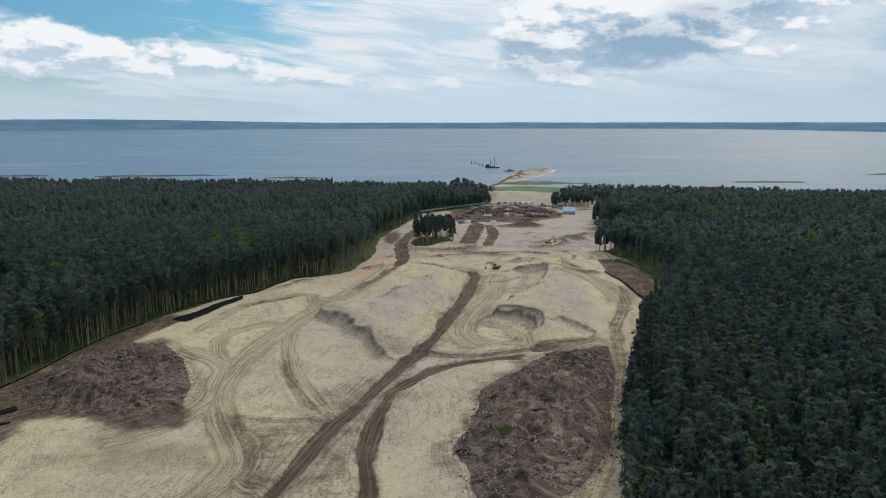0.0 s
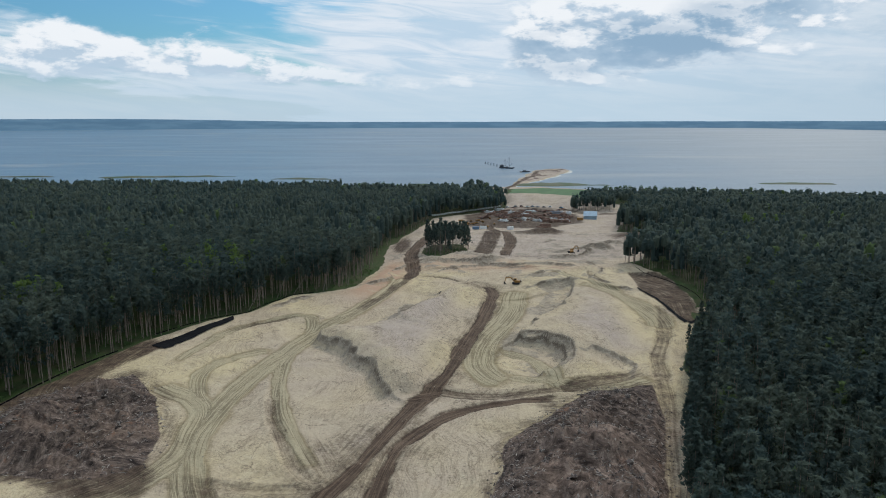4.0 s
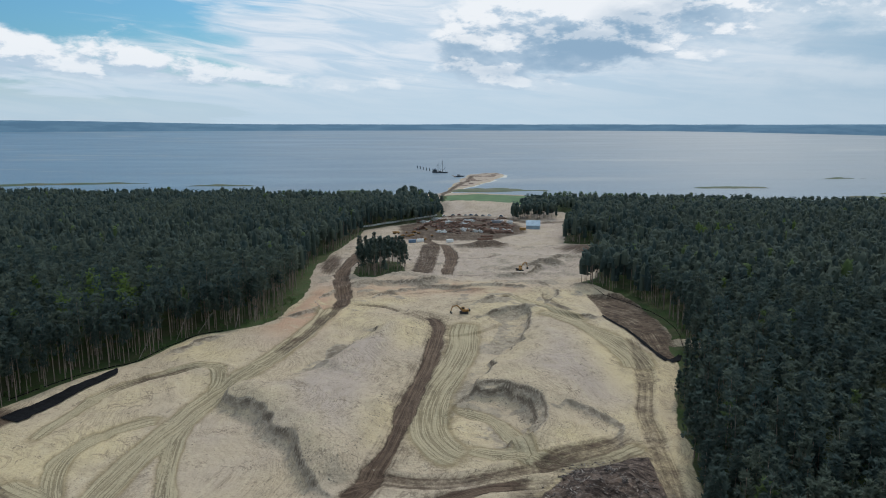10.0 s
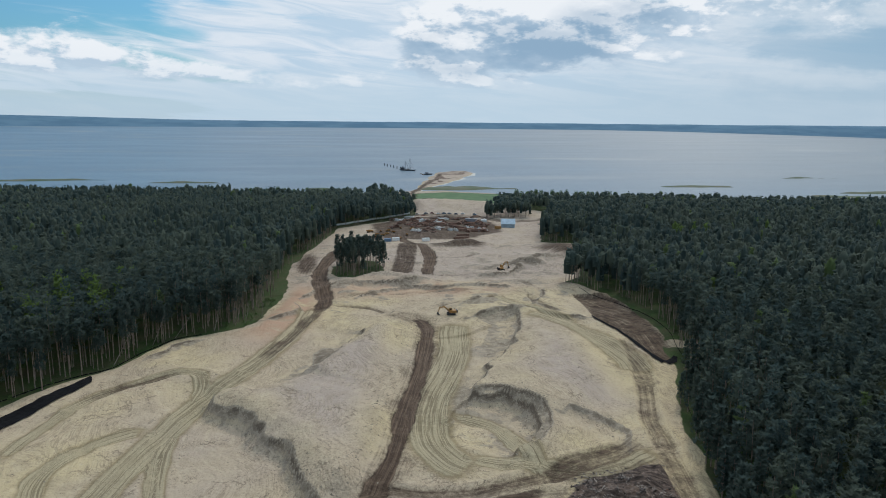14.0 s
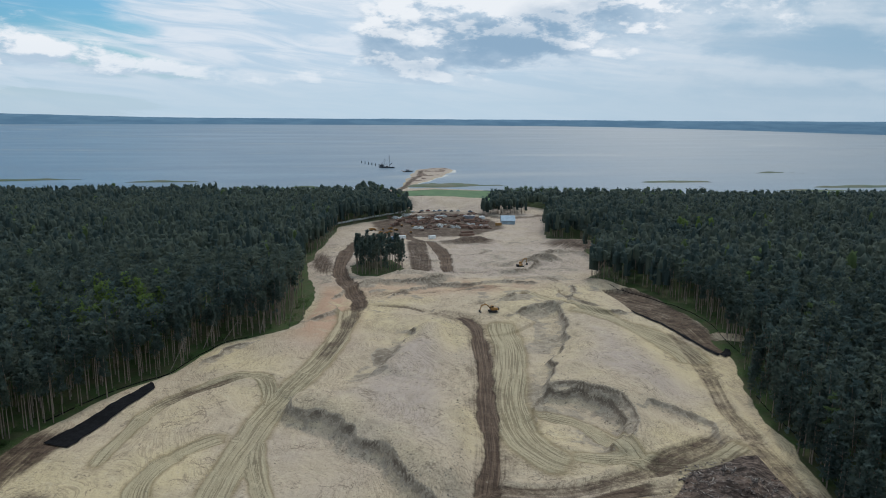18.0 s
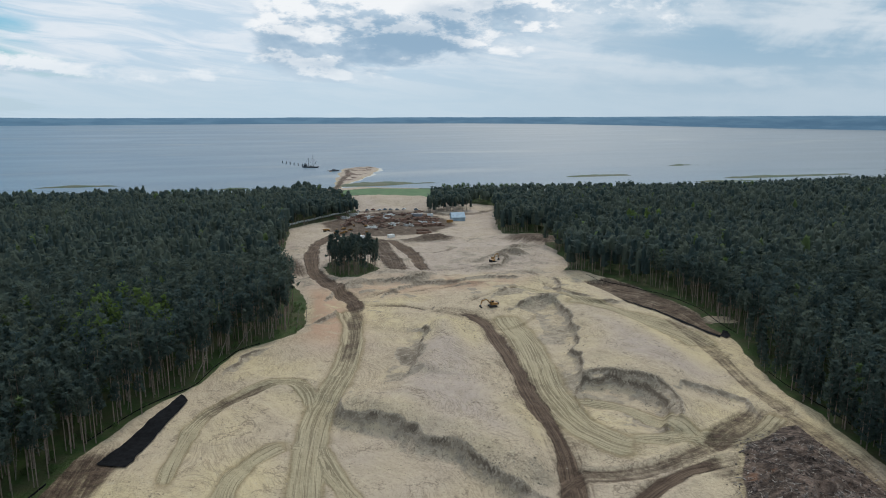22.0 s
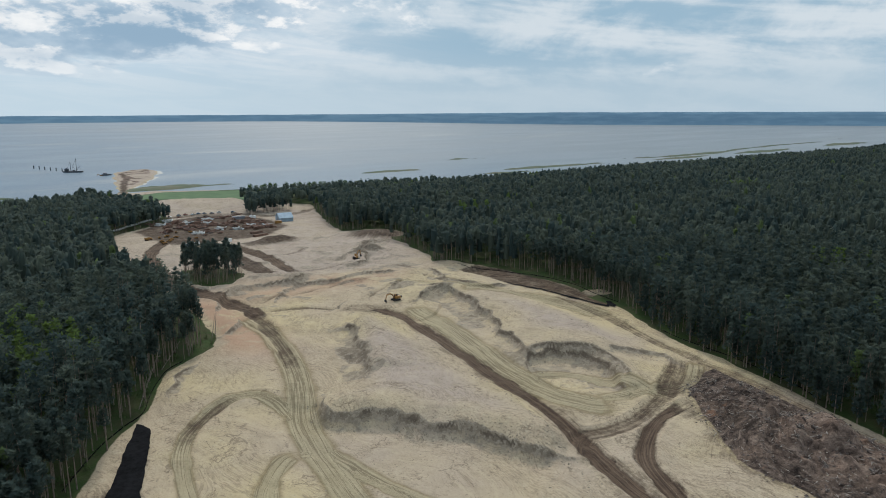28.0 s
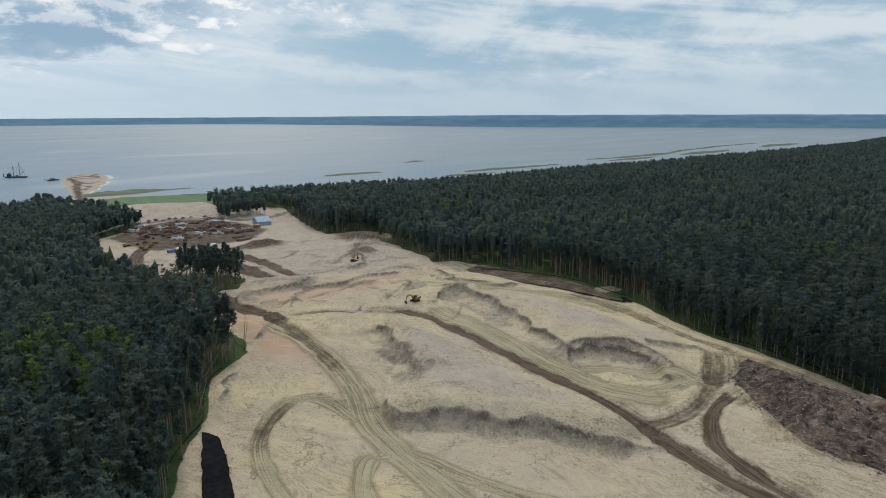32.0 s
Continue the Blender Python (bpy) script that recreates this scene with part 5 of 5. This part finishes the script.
        for u, v_ in zip(rows_, rows_[1:] + rows_[:1]):
            for i in (0, 1):
                bm.faces.new((u[i], u[i + 1], v_[i + 1], v_[i]))
        part("cloth", bm, LINER, fence, "black woven cloth")
    return fence


soil_fence("low black silt fence between forest and bare soil", [(-160, 228), (-155, 246), (-153, 262), (-150, 282), (-146, 298), (-139, 314)])
soil_fence("low black silt fence along the pine rim", [(112, 470), (122, 440), (126, 410), (124, 385), (117, 362), (114, 348)], 3.0, 0.3)
soil_fence("low black silt fence below the spruces", [(95, 312), (91, 296), (86, 270), (80, 250), (73, 236)], 3.0, 0.3)
soil_fence("low black silt fence on the forest edge", [(-134, 334), (-122, 351), (-112, 362), (-104, 370), (-97, 384), (-88, 398), (-77, 409)], 3.0, 0.35)

# ---- yard: shed, containers, trucks, timber ----
hall = thing("storage_shed", "blue-grey sheet-metal shed with a pitched roof", "shed")
part("wall", block((13, 17, 3.6), (0, 0, 1.8), 0.05), SHEET, hall)
for s in (-1, 1):
    bm = slab([(0, 0), (0, 0.18), (9.2, -4.0 + 0.18), (9.2, -4.0)], 14.0)
    bmesh.ops.transform(bm, matrix=pose(0, 0, 7.6, 0, 0, 90 * s), verts=bm.verts)
    part("roof", bm, SHEET, hall, "ribbed blue-grey roof sheet")
for s in (-6.4, 6.4):
    bm = bmesh.new()
    vs = [bm.verts.new((s + o, y_, z_)) for o in (-0.08, 0.08) for y_, z_ in ((-8.4, 3.5), (8.4, 3.5), (0, 7.4))]
    bm.faces.new(vs[:3])
    bm.faces.new(vs[3:])
    for i, j in ((0, 1), (1, 2), (2, 0)):
        bm.faces.new((vs[i], vs[j], vs[j + 3], vs[i + 3]))
    part("gable", bm, SHEET, hall)
part("door", block((0.12, 4.5, 3.2), (-6.52, 0, 1.6), 0.02), GREYP, hall, "grey sliding door")
for i in range(12):
    bm = slab([(0, 0.18), (0, 0.26), (9.2, -3.74), (9.2, -3.82)], 0.12)
    bmesh.ops.transform(bm, matrix=pose(-6.4 + i * 1.16, 0, 7.6, 0, 0, -90), verts=bm.verts)
    part("roof_rib", bm, SHEET, hall)
place(hall, 140, 764, -12)


def container(x, y, turn, mat, label, size=(6.1, 2.44, 2.6)):
    c = thing("container", label, "container", "site containers")
    l_, w_, h_ = size
    part("box", block((l_ - 0.1, w_ - 0.1, h_ - 0.1), (0, 0, h_ / 2), 0.03), mat, c)
    for sx in (-1, 1):
        for sy in (-1, 1):
            part("corner_post", block((0.16, 0.16, h_), (sx * (l_ / 2 - 0.08), sy * (w_ / 2 - 0.08), h_ / 2), 0.01), mat, c)
    for sy in (-1, 1):
        part("door", block((0.06, w_ / 2 - 0.25, h_ - 0.35), (l_ / 2 - 0.02, sy * w_ / 4, h_ / 2), 0.01), mat, c)
    return place(c, x, y, turn)


container(127, 750, -14, YELLOW, "yellow steel container beside the shed")
container(18, 682, 10, BLUEP, "blue steel site container on sand", (6.1, 2.44, 2.6))
container(25, 684, 8, WHITE, "white site office container on sand")
container(110, 802, -20, GREYP, "dark grey container under the pines", (12.2, 2.44, 2.9))
container(123, 799, -12, WHITE, "white site office container under the pines")
container(50, 681, 20, WHITE, "white site cabin at the haul road")


def dump_truck():
    d = thing("dump_truck", "yellow articulated dump truck parked on sand", "truck", "parked dump trucks")
    part("chassis", block((7.6, 1.1, 0.6), (0, 0, 1.1), 0.05), STEEL, d)
    cab = part("cab", block((1.9, 2.3, 1.7), (2.7, 0, 2.35), 0.15, taper=0.85), YELLOW, d)
    part("windscreen", block((0.05, 1.8, 0.8), (3.58, 0, 2.7)), GLASS, cab, "dark glass")
    part("bonnet", block((1.3, 2.0, 1.0), (4.1, 0, 1.7), 0.15), YELLOW, d)
    bed = part("dump_bed", slab([(-4.6, 3.3), (-4.4, 2.2), (-2.6, 1.5), (1.2, 1.5), (1.5, 3.4), (1.3, 3.4), (1.0, 1.8), (-2.5, 1.8), (-4.2, 2.5), (-4.4, 3.3)], 2.7, 0.02), YELLOW, d, "scratched yellow tipping bed")
    for s in (-1.3, 1.3):
        part("side_board", slab([(-4.5, 3.2), (-2.6, 1.5), (1.2, 1.5), (1.5, 3.4)], 0.1), YELLOW, bed).matrix_local = pose(0, s, 0)
    for wx in (-2.9, -1.3, 3.4):
        for s in (-1.15, 1.15):
            wheel(d, (wx, s, 0.85), 0.85, 0.6)
    return d


truck = place(dump_truck(), 5, 737, 20, 0.72)
for x, y, turn in ((11, 722, 40), (16, 719, 160), (10, 712, 15), (15, 741, 80), (20, 726, 30), (22, 744, 200), (26, 733, 120), (37, 716, 95), (35, 760, 80), (45, 752, 20), (30, 700, 70)):
    copy_thing(truck, pose(x, y, height(x, y), 0, 0, turn) @ Matrix.Scale(0.72, 4))


def car(mat, label):
    c = thing("car", label, "car", "parked cars")
    body = part("body", block((4.4, 1.75, 0.75), (0, 0, 0.68), 0.15), mat, c)
    part("cabin", block((2.3, 1.6, 0.65), (-0.2, 0, 1.35), 0.12, taper=0.78), GLASS, body, "dark glass")
    part("roof", block((1.7, 1.22, 0.06), (-0.2, 0, 1.70), 0.02), mat, body)
    for wx in (-1.35, 1.35):
        for s in (-0.8, 0.8):
            wheel(c, (wx, s, 0.33), 0.33, 0.22, STEEL)
    return c


for mat, label, where in ((WHITE, "white parked car on the site road", ((118, 812, 70), (126, 809, 70), (60, 856, 20), (84, 857, 5), (110, 853, -12))), (GREYP, "dark grey parked car on the site road", ((114, 814, 70), (70, 858, 10), (96, 857, -4), (103, 855, -8))), (BLUEP, "blue parked car on the site road", ((90, 858, 0), (122, 846, -35))), (REDP, "dark red parked car on the site road", ((77, 859, 8), (66, 846, 25)))):
    made_car = place(car(mat, label), *where[0])
    for x, y, turn in where[1:]:
        copy_thing(made_car, pose(x, y, height(x, y), 0, 0, turn))


def log_stack(seed, label, length=5.0, layers=(7, 6, 5, 3), r0=0.28):
    rr = random.Random(seed)
    s = thing("log_stack", label, "timber stack", "stacked timber in the yard")
    log = rod((-length / 2, 0, 0), (length / 2, 0, 0), r0, r0 * 0.85, 7)
    me = bpy.data.meshes.new("log")
    log.to_mesh(me)
    log.free()
    me.materials.append(LOGWOOD)
    for lvl, many in enumerate(layers):
        for i in range(many):
            o = new("log", me)
            o.parent = s
            o.matrix_local = pose(rr.uniform(-0.4, 0.4), (i - many / 2 + 0.5) * r0 * 2.05, r0 * (1 + 1.72 * lvl), rr.uniform(0, 360), 0, rr.uniform(-3, 3))
    return s


stacks = [log_stack(1, "reddish-brown stacked pine logs", 5.0), log_stack(2, "low pile of reddish-brown pine logs", 4.0, (8, 6, 3), 0.22), log_stack(3, "long dark stack of pine trunks", 12.0, (6, 5, 3), 0.32)]
spots = [(3, 82, 690, 8), (3, 86, 707, 5), (3, 95, 735, -5), (3, 104, 731, 10)]
for i in range(74):
    if i < 44:
        x, y = r_.uniform(56, 118), r_.uniform(745, 815)
    elif i < 60:
        x, y = r_.uniform(28, 60), r_.uniform(768, 830)
    else:
        x, y = r_.uniform(84, 116), r_.uniform(722, 750)
    spots.append((1 + i % 2, x, y, r_.choice((0, 90)) + r_.uniform(-25, 25)))
used = set()
for kind, x, y, turn in spots:
    m = pose(x, y, height(x, y) - 0.05, 0, 0, turn) @ Matrix.Scale(r_.uniform(0.8, 1.3), 4)
    if kind in used:
        copy_thing(stacks[kind - 1], m)
    else:
        used.add(kind)
        stacks[kind - 1].matrix_world = m


def rubble_meshes(count_, spread_, size, seed, mat):
    """Loose broken lumps in a low heap, a mesh each."""
    rr = np.random.default_rng(seed)
    a, d = rr.random(count_) * 6.283, np.sqrt(rr.random(count_)) * spread_
    c = np.stack([d * np.cos(a), d * np.sin(a), np.clip(1 - d / spread_, 0, 1) * spread_ * 0.35 * rr.random(count_)], -1)
    return [lumps("lump", c[q:q + 1], size * (0.5 + rr.random(1)), rr, mat) for q in range(count_)]


def lumps(name, centre, size, rr, mat, long=1.0):
    """Angular lumps: jittered six-cornered stones."""
    corner = np.array([(1, 0, 0), (-1, 0, 0), (0, 1, 0), (0, -1, 0), (0, 0, 1), (0, 0, -1)], float)
    tri = np.array([(0, 2, 4), (2, 1, 4), (1, 3, 4), (3, 0, 4), (2, 0, 5), (1, 2, 5), (3, 1, 5), (0, 3, 5)])
    k_ = len(centre)
    v = corner[None] * rr.uniform(0.45, 1.15, (k_, 6, 1)) + rr.normal(0, 0.18, (k_, 6, 3))
    v[:, :, 0] *= long
    a = rr.random(k_) * 6.283
    ca, sa = np.cos(a)[:, None], np.sin(a)[:, None]
    x_, y_ = v[..., 0] * ca - v[..., 1] * sa, v[..., 0] * sa + v[..., 1] * ca
    v = np.stack([x_, y_, v[..., 2] * 0.7], -1) * np.asarray(size)[:, None, None] + centre[:, None]
    f = (tri[None] + 6 * np.arange(k_)[:, None, None]).reshape(-1, 3)
    return mesh_of(name, v.reshape(-1, 3), f, mat, flat=True)


RUST = worn("rusty_scrap", (0.20, 0.10, 0.07), 0.8, 0.2, 0.5, 0.6, 0.05)
heaps_of = []
for i, mat in enumerate((RUST, LOGWOOD, CLOD, CONCRETE, RUST)):
    rr = random.Random(300 + i)
    heap = thing("scrap_heap", ("low heap of broken concrete rubble in the yard" if mat is CONCRETE else "low heap of brown stumps and broken timber"), "rubble heap", "heaps in the yard")
    for me in rubble_meshes(10, 2.6, 1.2, 300 + i, CLOD if mat is not CONCRETE else CONCRETE):
        new("lump", me).parent = heap
    for q in range(6):
        a, d = rr.uniform(0, 6.28), rr.uniform(0.3, 2.6)
        turn_ = rr.uniform(0, 3.14)
        c = Vector((d * math.cos(a), d * math.sin(a), rr.uniform(0.4, 1.1)))
        arm = Vector((math.cos(turn_), math.sin(turn_), rr.uniform(-0.2, 0.3))) * rr.uniform(0.7, 1.9)
        part("stump" if mat is not CONCRETE else "slab_piece", rod(c - arm, c + arm, rr.uniform(0.25, 0.45), rr.uniform(0.15, 0.3), 6), mat, heap)
    heaps_of.append(heap)
fresh = set()
for i in range(96):
    x, y = (r_.uniform(46, 122), r_.uniform(728, 836)) if i < 78 else (r_.uniform(26, 62), r_.uniform(760, 835))
    kind = r_.randrange(5)
    m = pose(x, y, height(x, y), 0, 0, r_.uniform(0, 360)) @ Matrix.Scale(r_.uniform(0.7, 1.4), 4)
    if kind in fresh:
        copy_thing(heaps_of[kind], m)
    else:
        fresh.add(kind)
        heaps_of[kind].matrix_world = m
# white barriers along the site road
bar = thing("road_barrier", "white concrete road barrier at the yard's edge", "barrier", "barriers along the site road")
part("base", block((3.6, 0.6, 0.3), (0, 0, 0.15), 0.03), CONCRETE, bar)
part("wall", block((3.6, 0.3, 1.5), (0, 0, 1.05), 0.04, taper=0.8), WHITE, bar)
pts = curve([(-30, 783), (-14, 797), (2, 812), (29, 840), (52, 856)], 10)
count_ = 0
for (ax, ay), (bx, by) in zip(pts, pts[1:]):
    for i in range(max(1, round(math.dist((ax, ay), (bx, by)) / 4.2))):
        t = (i + 0.5) / max(1, round(math.dist((ax, ay), (bx, by)) / 4.2))
        x, y = ax + (bx - ax) * t, ay + (by - ay) * t
        m = pose(x, y, height(x, y) - 0.03, 0, 0, math.degrees(math.atan2(by - ay, bx - ax)) + r_.uniform(-3, 3))
        if count_:
            copy_thing(bar, m)
        else:
            bar.matrix_world = m
        count_ += 1

# ---- uprooted stumps and loose soil on the two heaps ----
stump = thing("tree_stump", "uprooted pine stump with a ragged root plate", "stump", "uprooted stumps")
part("stump_wood", rod((0, 0, 0.2), (0.2, 0.1, 1.3), 0.34, 0.24, 7), DEADWOOD, stump)
part("root_plate", rod((0, 0, -0.15), (0, 0, 0.35), 1.1, 0.5, 9), CLOD, stump, "soil-caked root plate")
for i in range(7):
    a = i * 0.9
    part("root", rod((math.cos(a) * 0.5, math.sin(a) * 0.5, 0.1), (math.cos(a) * 1.7, math.sin(a) * 1.7, 0.3 * math.sin(i * 2.3)), 0.13, 0.03, 5), DEADWOOD, stump)
done = False
rr = np.random.default_rng(33)
for ring, many in ((HEAP_W, 24), (HEAP_E, 46)):
    xs_, ys_ = zip(*ring)
    got = 0
    while got < many:
        x, y = rr.uniform(min(xs_), max(xs_)), rr.uniform(min(ys_), max(ys_))
        if inside(np.array([x]), np.array([y]), ring)[0] < 1.5:
            continue
        got += 1
        m = pose(x, y, height(x, y) + 0.1, rr.uniform(-70, 70), rr.uniform(-70, 70), rr.uniform(0, 360)) @ Matrix.Scale(rr.uniform(0.6, 1.3), 4)
        if done:
            copy_thing(stump, m)
        else:
            stump.matrix_world, done = m, True
for ring, many, seed in ((HEAP_W, 1700, 61), (HEAP_E, 3600, 62)):
    rr = np.random.default_rng(seed)
    xs_, ys_ = zip(*ring)
    x, y = rr.uniform(min(xs_) - 4, max(xs_) + 4, many * 5), rr.uniform(min(ys_) - 4, max(ys_) + 4, many * 5)
    ok = (inside(x, y, ring) > -2 + 3 * rr.random(len(x)) ** 3 - 2.5 * (rr.random(len(x)) < 0.1)) & (fbm(x, y, 11, 77, 3) + 0.5 * rr.standard_normal(len(x)) > 0.1)
    x, y = x[ok][:many], y[ok][:many]
    c = np.stack([x, y, lay(x, y)[0] + 0.05], -1)
    half = len(c) * 2 // 3
    pile = tagged(new("root_litter"), "tangled dark topsoil clods, roots and branches", "soil heap", kind="stuff")
    o = new("clods", lumps("clods", c[:half], 0.22 + 0.5 * rr.random(half) ** 3, rr, CLOD))
    o.parent = pile
    o = new("branches", lumps("branches", c[half:], 0.10 + 0.14 * rr.random(len(c) - half), rr, DEADWOOD, 7.0))
    o.parent = pile
# lumps of sand on the ridge beside the main track and along the cut banks
rr = np.random.default_rng(71)
cs = []
for line, many, off, wide_ in ((MAIN, 1000, -8.5, 1.8), (BANKS[0][0], 520, 1.5, 2.2), (BANKS[1][0], 700, -1.5, 2.6), (BANKS[6][0], 300, 1.5, 2.6), (BANKS[8][0], 160, 0, 4), (BANKS[9][0], 120, 0, 4), (BANKS[5][0], 60, 0, 2), (BANKS[2][0], 200, -2, 2.5)):
    l = np.array(line)
    i = rr.integers(0, len(l) - 1, many)
    t = rr.random(many)[:, None]
    p, d = l[i] * (1 - t) + l[i + 1] * t, l[i + 1] - l[i]
    nrm = np.stack([-d[:, 1], d[:, 0]], -1) / np.linalg.norm(d, axis=1)[:, None]
    cs.append(p + nrm * (off + rr.normal(0, wide_, many))[:, None])
c = np.concatenate(cs)
c = c[(c[:, 1] > 250)]
c = np.concatenate([c, np.stack([rr.uniform(-120, 110, 1100), rr.uniform(170, 640, 1100)], -1)])
c = c[(c[:, 0] > west(c[:, 1]) + 4) & (c[:, 0] < east(c[:, 1]) - 4)]
c = np.column_stack([c, lay(c[:, 0], c[:, 1])[0]])
SANDLUMP = worn("damp_sand_lumps", (0.27, 0.22, 0.16), 0.95, 0, 0.4, 0.4, 0.05)
tagged(new("sand_clods", lumps("sand_clods", c, 0.10 + 0.42 * rr.random(len(c)) ** 4, rr, SANDLUMP)), "loose damp lumps of sand on the site", "sand", kind="stuff")

# ---- lagoon: spit, islets, dredger ----


def island(name, label, category, ring, high, cell, mat, kind="structure", soil=None):
    xs_, ys_ = zip(*ring)
    x, y = np.arange(min(xs_) - 15, max(xs_) + 15, cell), np.arange(min(ys_) - 15, max(ys_) + 15, cell)
    X, Y = np.meshgrid(x, y)
    X, Y = X.ravel(), Y.ravel()
    d = inside(X, Y, ring) + cell * 1.5 * fbm(X, Y, cell * 8, 17)
    z_ = -1.5 + (high + 1.5) * smooth(-6, 9, d) * (0.8 + 0.35 * fbm(X, Y, cell * 5, 19))
    z_ = np.where(d > -2, np.maximum(z_, -0.6 + high * 0.4 * smooth(-2, 4, d)), z_)
    marks = ()
    if mat is GROUND:
        rd, s_, run_ = along(X, Y, soil)
        m_ = smooth(7, 4, rd)
        marks = (("soil", np.stack([0.75 * m_, 0 * d, 0.75 * smooth(6, 16, d) * smooth(0.35, 0.6, lattice(X / 14, Y / 14, 3)), 0 * d + 1], -1)), ("cover", np.stack([0 * d, 0 * d, 0 * d, 1.0 * smooth(1, 6, d)], -1)))
    return tagged(new(name, mesh_of(name, np.stack([X, Y, z_ + LEVEL], -1), grid_faces(len(x), len(y)), mat, marks)), label, category, kind=kind)


island("sand_spit", "pale sandy spit with an earth road built into the lagoon", "sand spit", [(52, 1030), (70, 1098), (94, 1180), (118, 1290), (140, 1390), (158, 1450), (192, 1508), (226, 1509), (236, 1468), (222, 1420), (197, 1350), (168, 1280), (140, 1226), (102, 1152), (80, 1090), (68, 1000)], 2.6, 5, GROUND, soil=[(62, 1000), (86, 1120), (118, 1240), (146, 1330), (160, 1420)])
PALE = worn("washed_white_sand", (0.50, 0.48, 0.43), 0.9, 0, 0.05, 0.15, 0.05)
island("sand_fringe", "washed pale sand along the edge of the spit", "sand", [(66, 1000), (84, 1086), (106, 1150), (145, 1224), (174, 1280), (205, 1350), (231, 1416), (243, 1468), (230, 1514), (222, 1500), (216, 1420), (188, 1350), (156, 1280), (128, 1226), (92, 1150), (64, 1030)], 0.9, 5, PALE)
ISLETS = [
    [(-655, 1240), (-560, 1268), (-440, 1282), (-385, 1262), (-480, 1248), (-600, 1232)],
    [(-318, 1212), (-270, 1232), (-205, 1214), (-190, 1198), (-260, 1200)],
    [(-860, 1262), (-760, 1272), (-690, 1262), (-780, 1250)],
    [(462, 1118), (520, 1146), (585, 1128), (575, 1105), (520, 1100)],
    [(-90, 1105), (-50, 1116), (-20, 1106), (-50, 1098)],
    [(112, 1140), (170, 1128), (240, 1112), (250, 1096), (190, 1104), (130, 1118)],
]
ISLETS += [
    [(660, 1015), (760, 1032), (880, 1018), (960, 1000), (860, 992), (740, 1000)],
    [(1040, 985), (1160, 1002), (1290, 985), (1180, 965)],
    [(1350, 975), (1500, 1005), (1700, 990), (1560, 955)],
    [(1800, 980), (2050, 1030), (2300, 1000), (2050, 960)],
    [(1060, 1052), (1170, 1012), (1370, 1010), (1540, 1052), (1380, 1042), (1180, 1040)],
    [(1450, 1050), (1830, 1080), (2260, 1084), (2100, 1110), (1830, 1112)],
]
ISLETS += [
    [(2300, 1112), (2800, 1190), (3300, 1250), (3200, 1290), (2700, 1230), (2350, 1150)],
    [(700, 1240), (805, 1262), (880, 1244), (800, 1280)],
    [(84, 1090), (143, 1078), (190, 1088), (245, 1086), (262, 1040), (236, 1112), (160, 1120), (98, 1122)],
    [(600, 985), (700, 975), (720, 960), (640, 958)],
    [(880, 950), (1000, 945), (1060, 930), (960, 925)],
]
for ring in ISLETS:
    ring = [(x_ * 1.05, 100 + (y_ - 100) * 1.05) for x_, y_ in ring]
    tagged(island("reed_islet", "flat reed-grown islet in the shallows", "reeds", ring, 2.4, 7, REED, "structure"), group="reed islets")
ship = thing("dredger", "dark work barge with two tall masts", "ship")
bm = slab([(-17, 2.2), (-15, -0.6), (14, -0.6), (18, 2.6), (16, 2.2)], 8.0, 0.2)
part("hull", bm, HULL, ship, "dark painted steel hull")
part("deckhouse", block((6, 5, 4.0), (-11, 0, 4.0), 0.2), HULL, ship)
part("wheelhouse", block((3, 3.6, 2.2), (-11, 0, 7.0), 0.15), GREYP, ship)
for x_, h_ in ((-4, 19), (6, 25)):
    mast = part("mast", rod((x_, 0, 2), (x_, 0, h_), 0.5, 0.3, 6), STEEL, ship)
    part("stay", rod((x_, 0, h_ - 1), (x_ - 9, 0, 3), 0.12, 0.12, 4), STEEL, mast)
    part("stay", rod((x_, 0, h_ - 1), (x_ + 8, 0, 3), 0.12, 0.12, 4), STEEL, mast)
part("crane_boom", rod((6, 0, 4), (14, 0, 12), 0.35, 0.2, 6), STEEL, ship)
part("winch", block((3, 3, 1.8), (1, 0, 3.0), 0.1), STEEL, ship)
place(ship, 108, 1526, -35, z=LEVEL + 0.2)
pile_ = tagged(new("mooring_pile"), "dark upright steel pile standing in the lagoon", "pile", "row of piles")
part("shaft", rod((0, 0, -2), (0, 0, 5.5), 0.8, 0.8, 8), HULL, pile_)
part("cap", rod((0, 0, 5.5), (0, 0, 5.9), 1.0, 0.9, 8), HULL, pile_)
for i in range(6):
    m = pose(96 - i * 5.5, 1556 + i * 22, LEVEL)
    if i:
        copy_thing(pile_, m)
    else:
        pile_.matrix_world = m
barge = thing("barge", "small dark pontoon barge moored at the spit", "barge")
part("hull", block((14, 8, 2.2), (0, 0, 0.6), 0.3), HULL, barge)
part("deckhouse", block((5, 5, 2.6), (-2, 0, 3.0), 0.15), GREYP, barge)
part("ramp", block((5, 5, 0.3), (8.5, 0, 1.2), 0.05), STEEL, barge)
place(barge, 138, 1424, 20, z=LEVEL + 0.3)
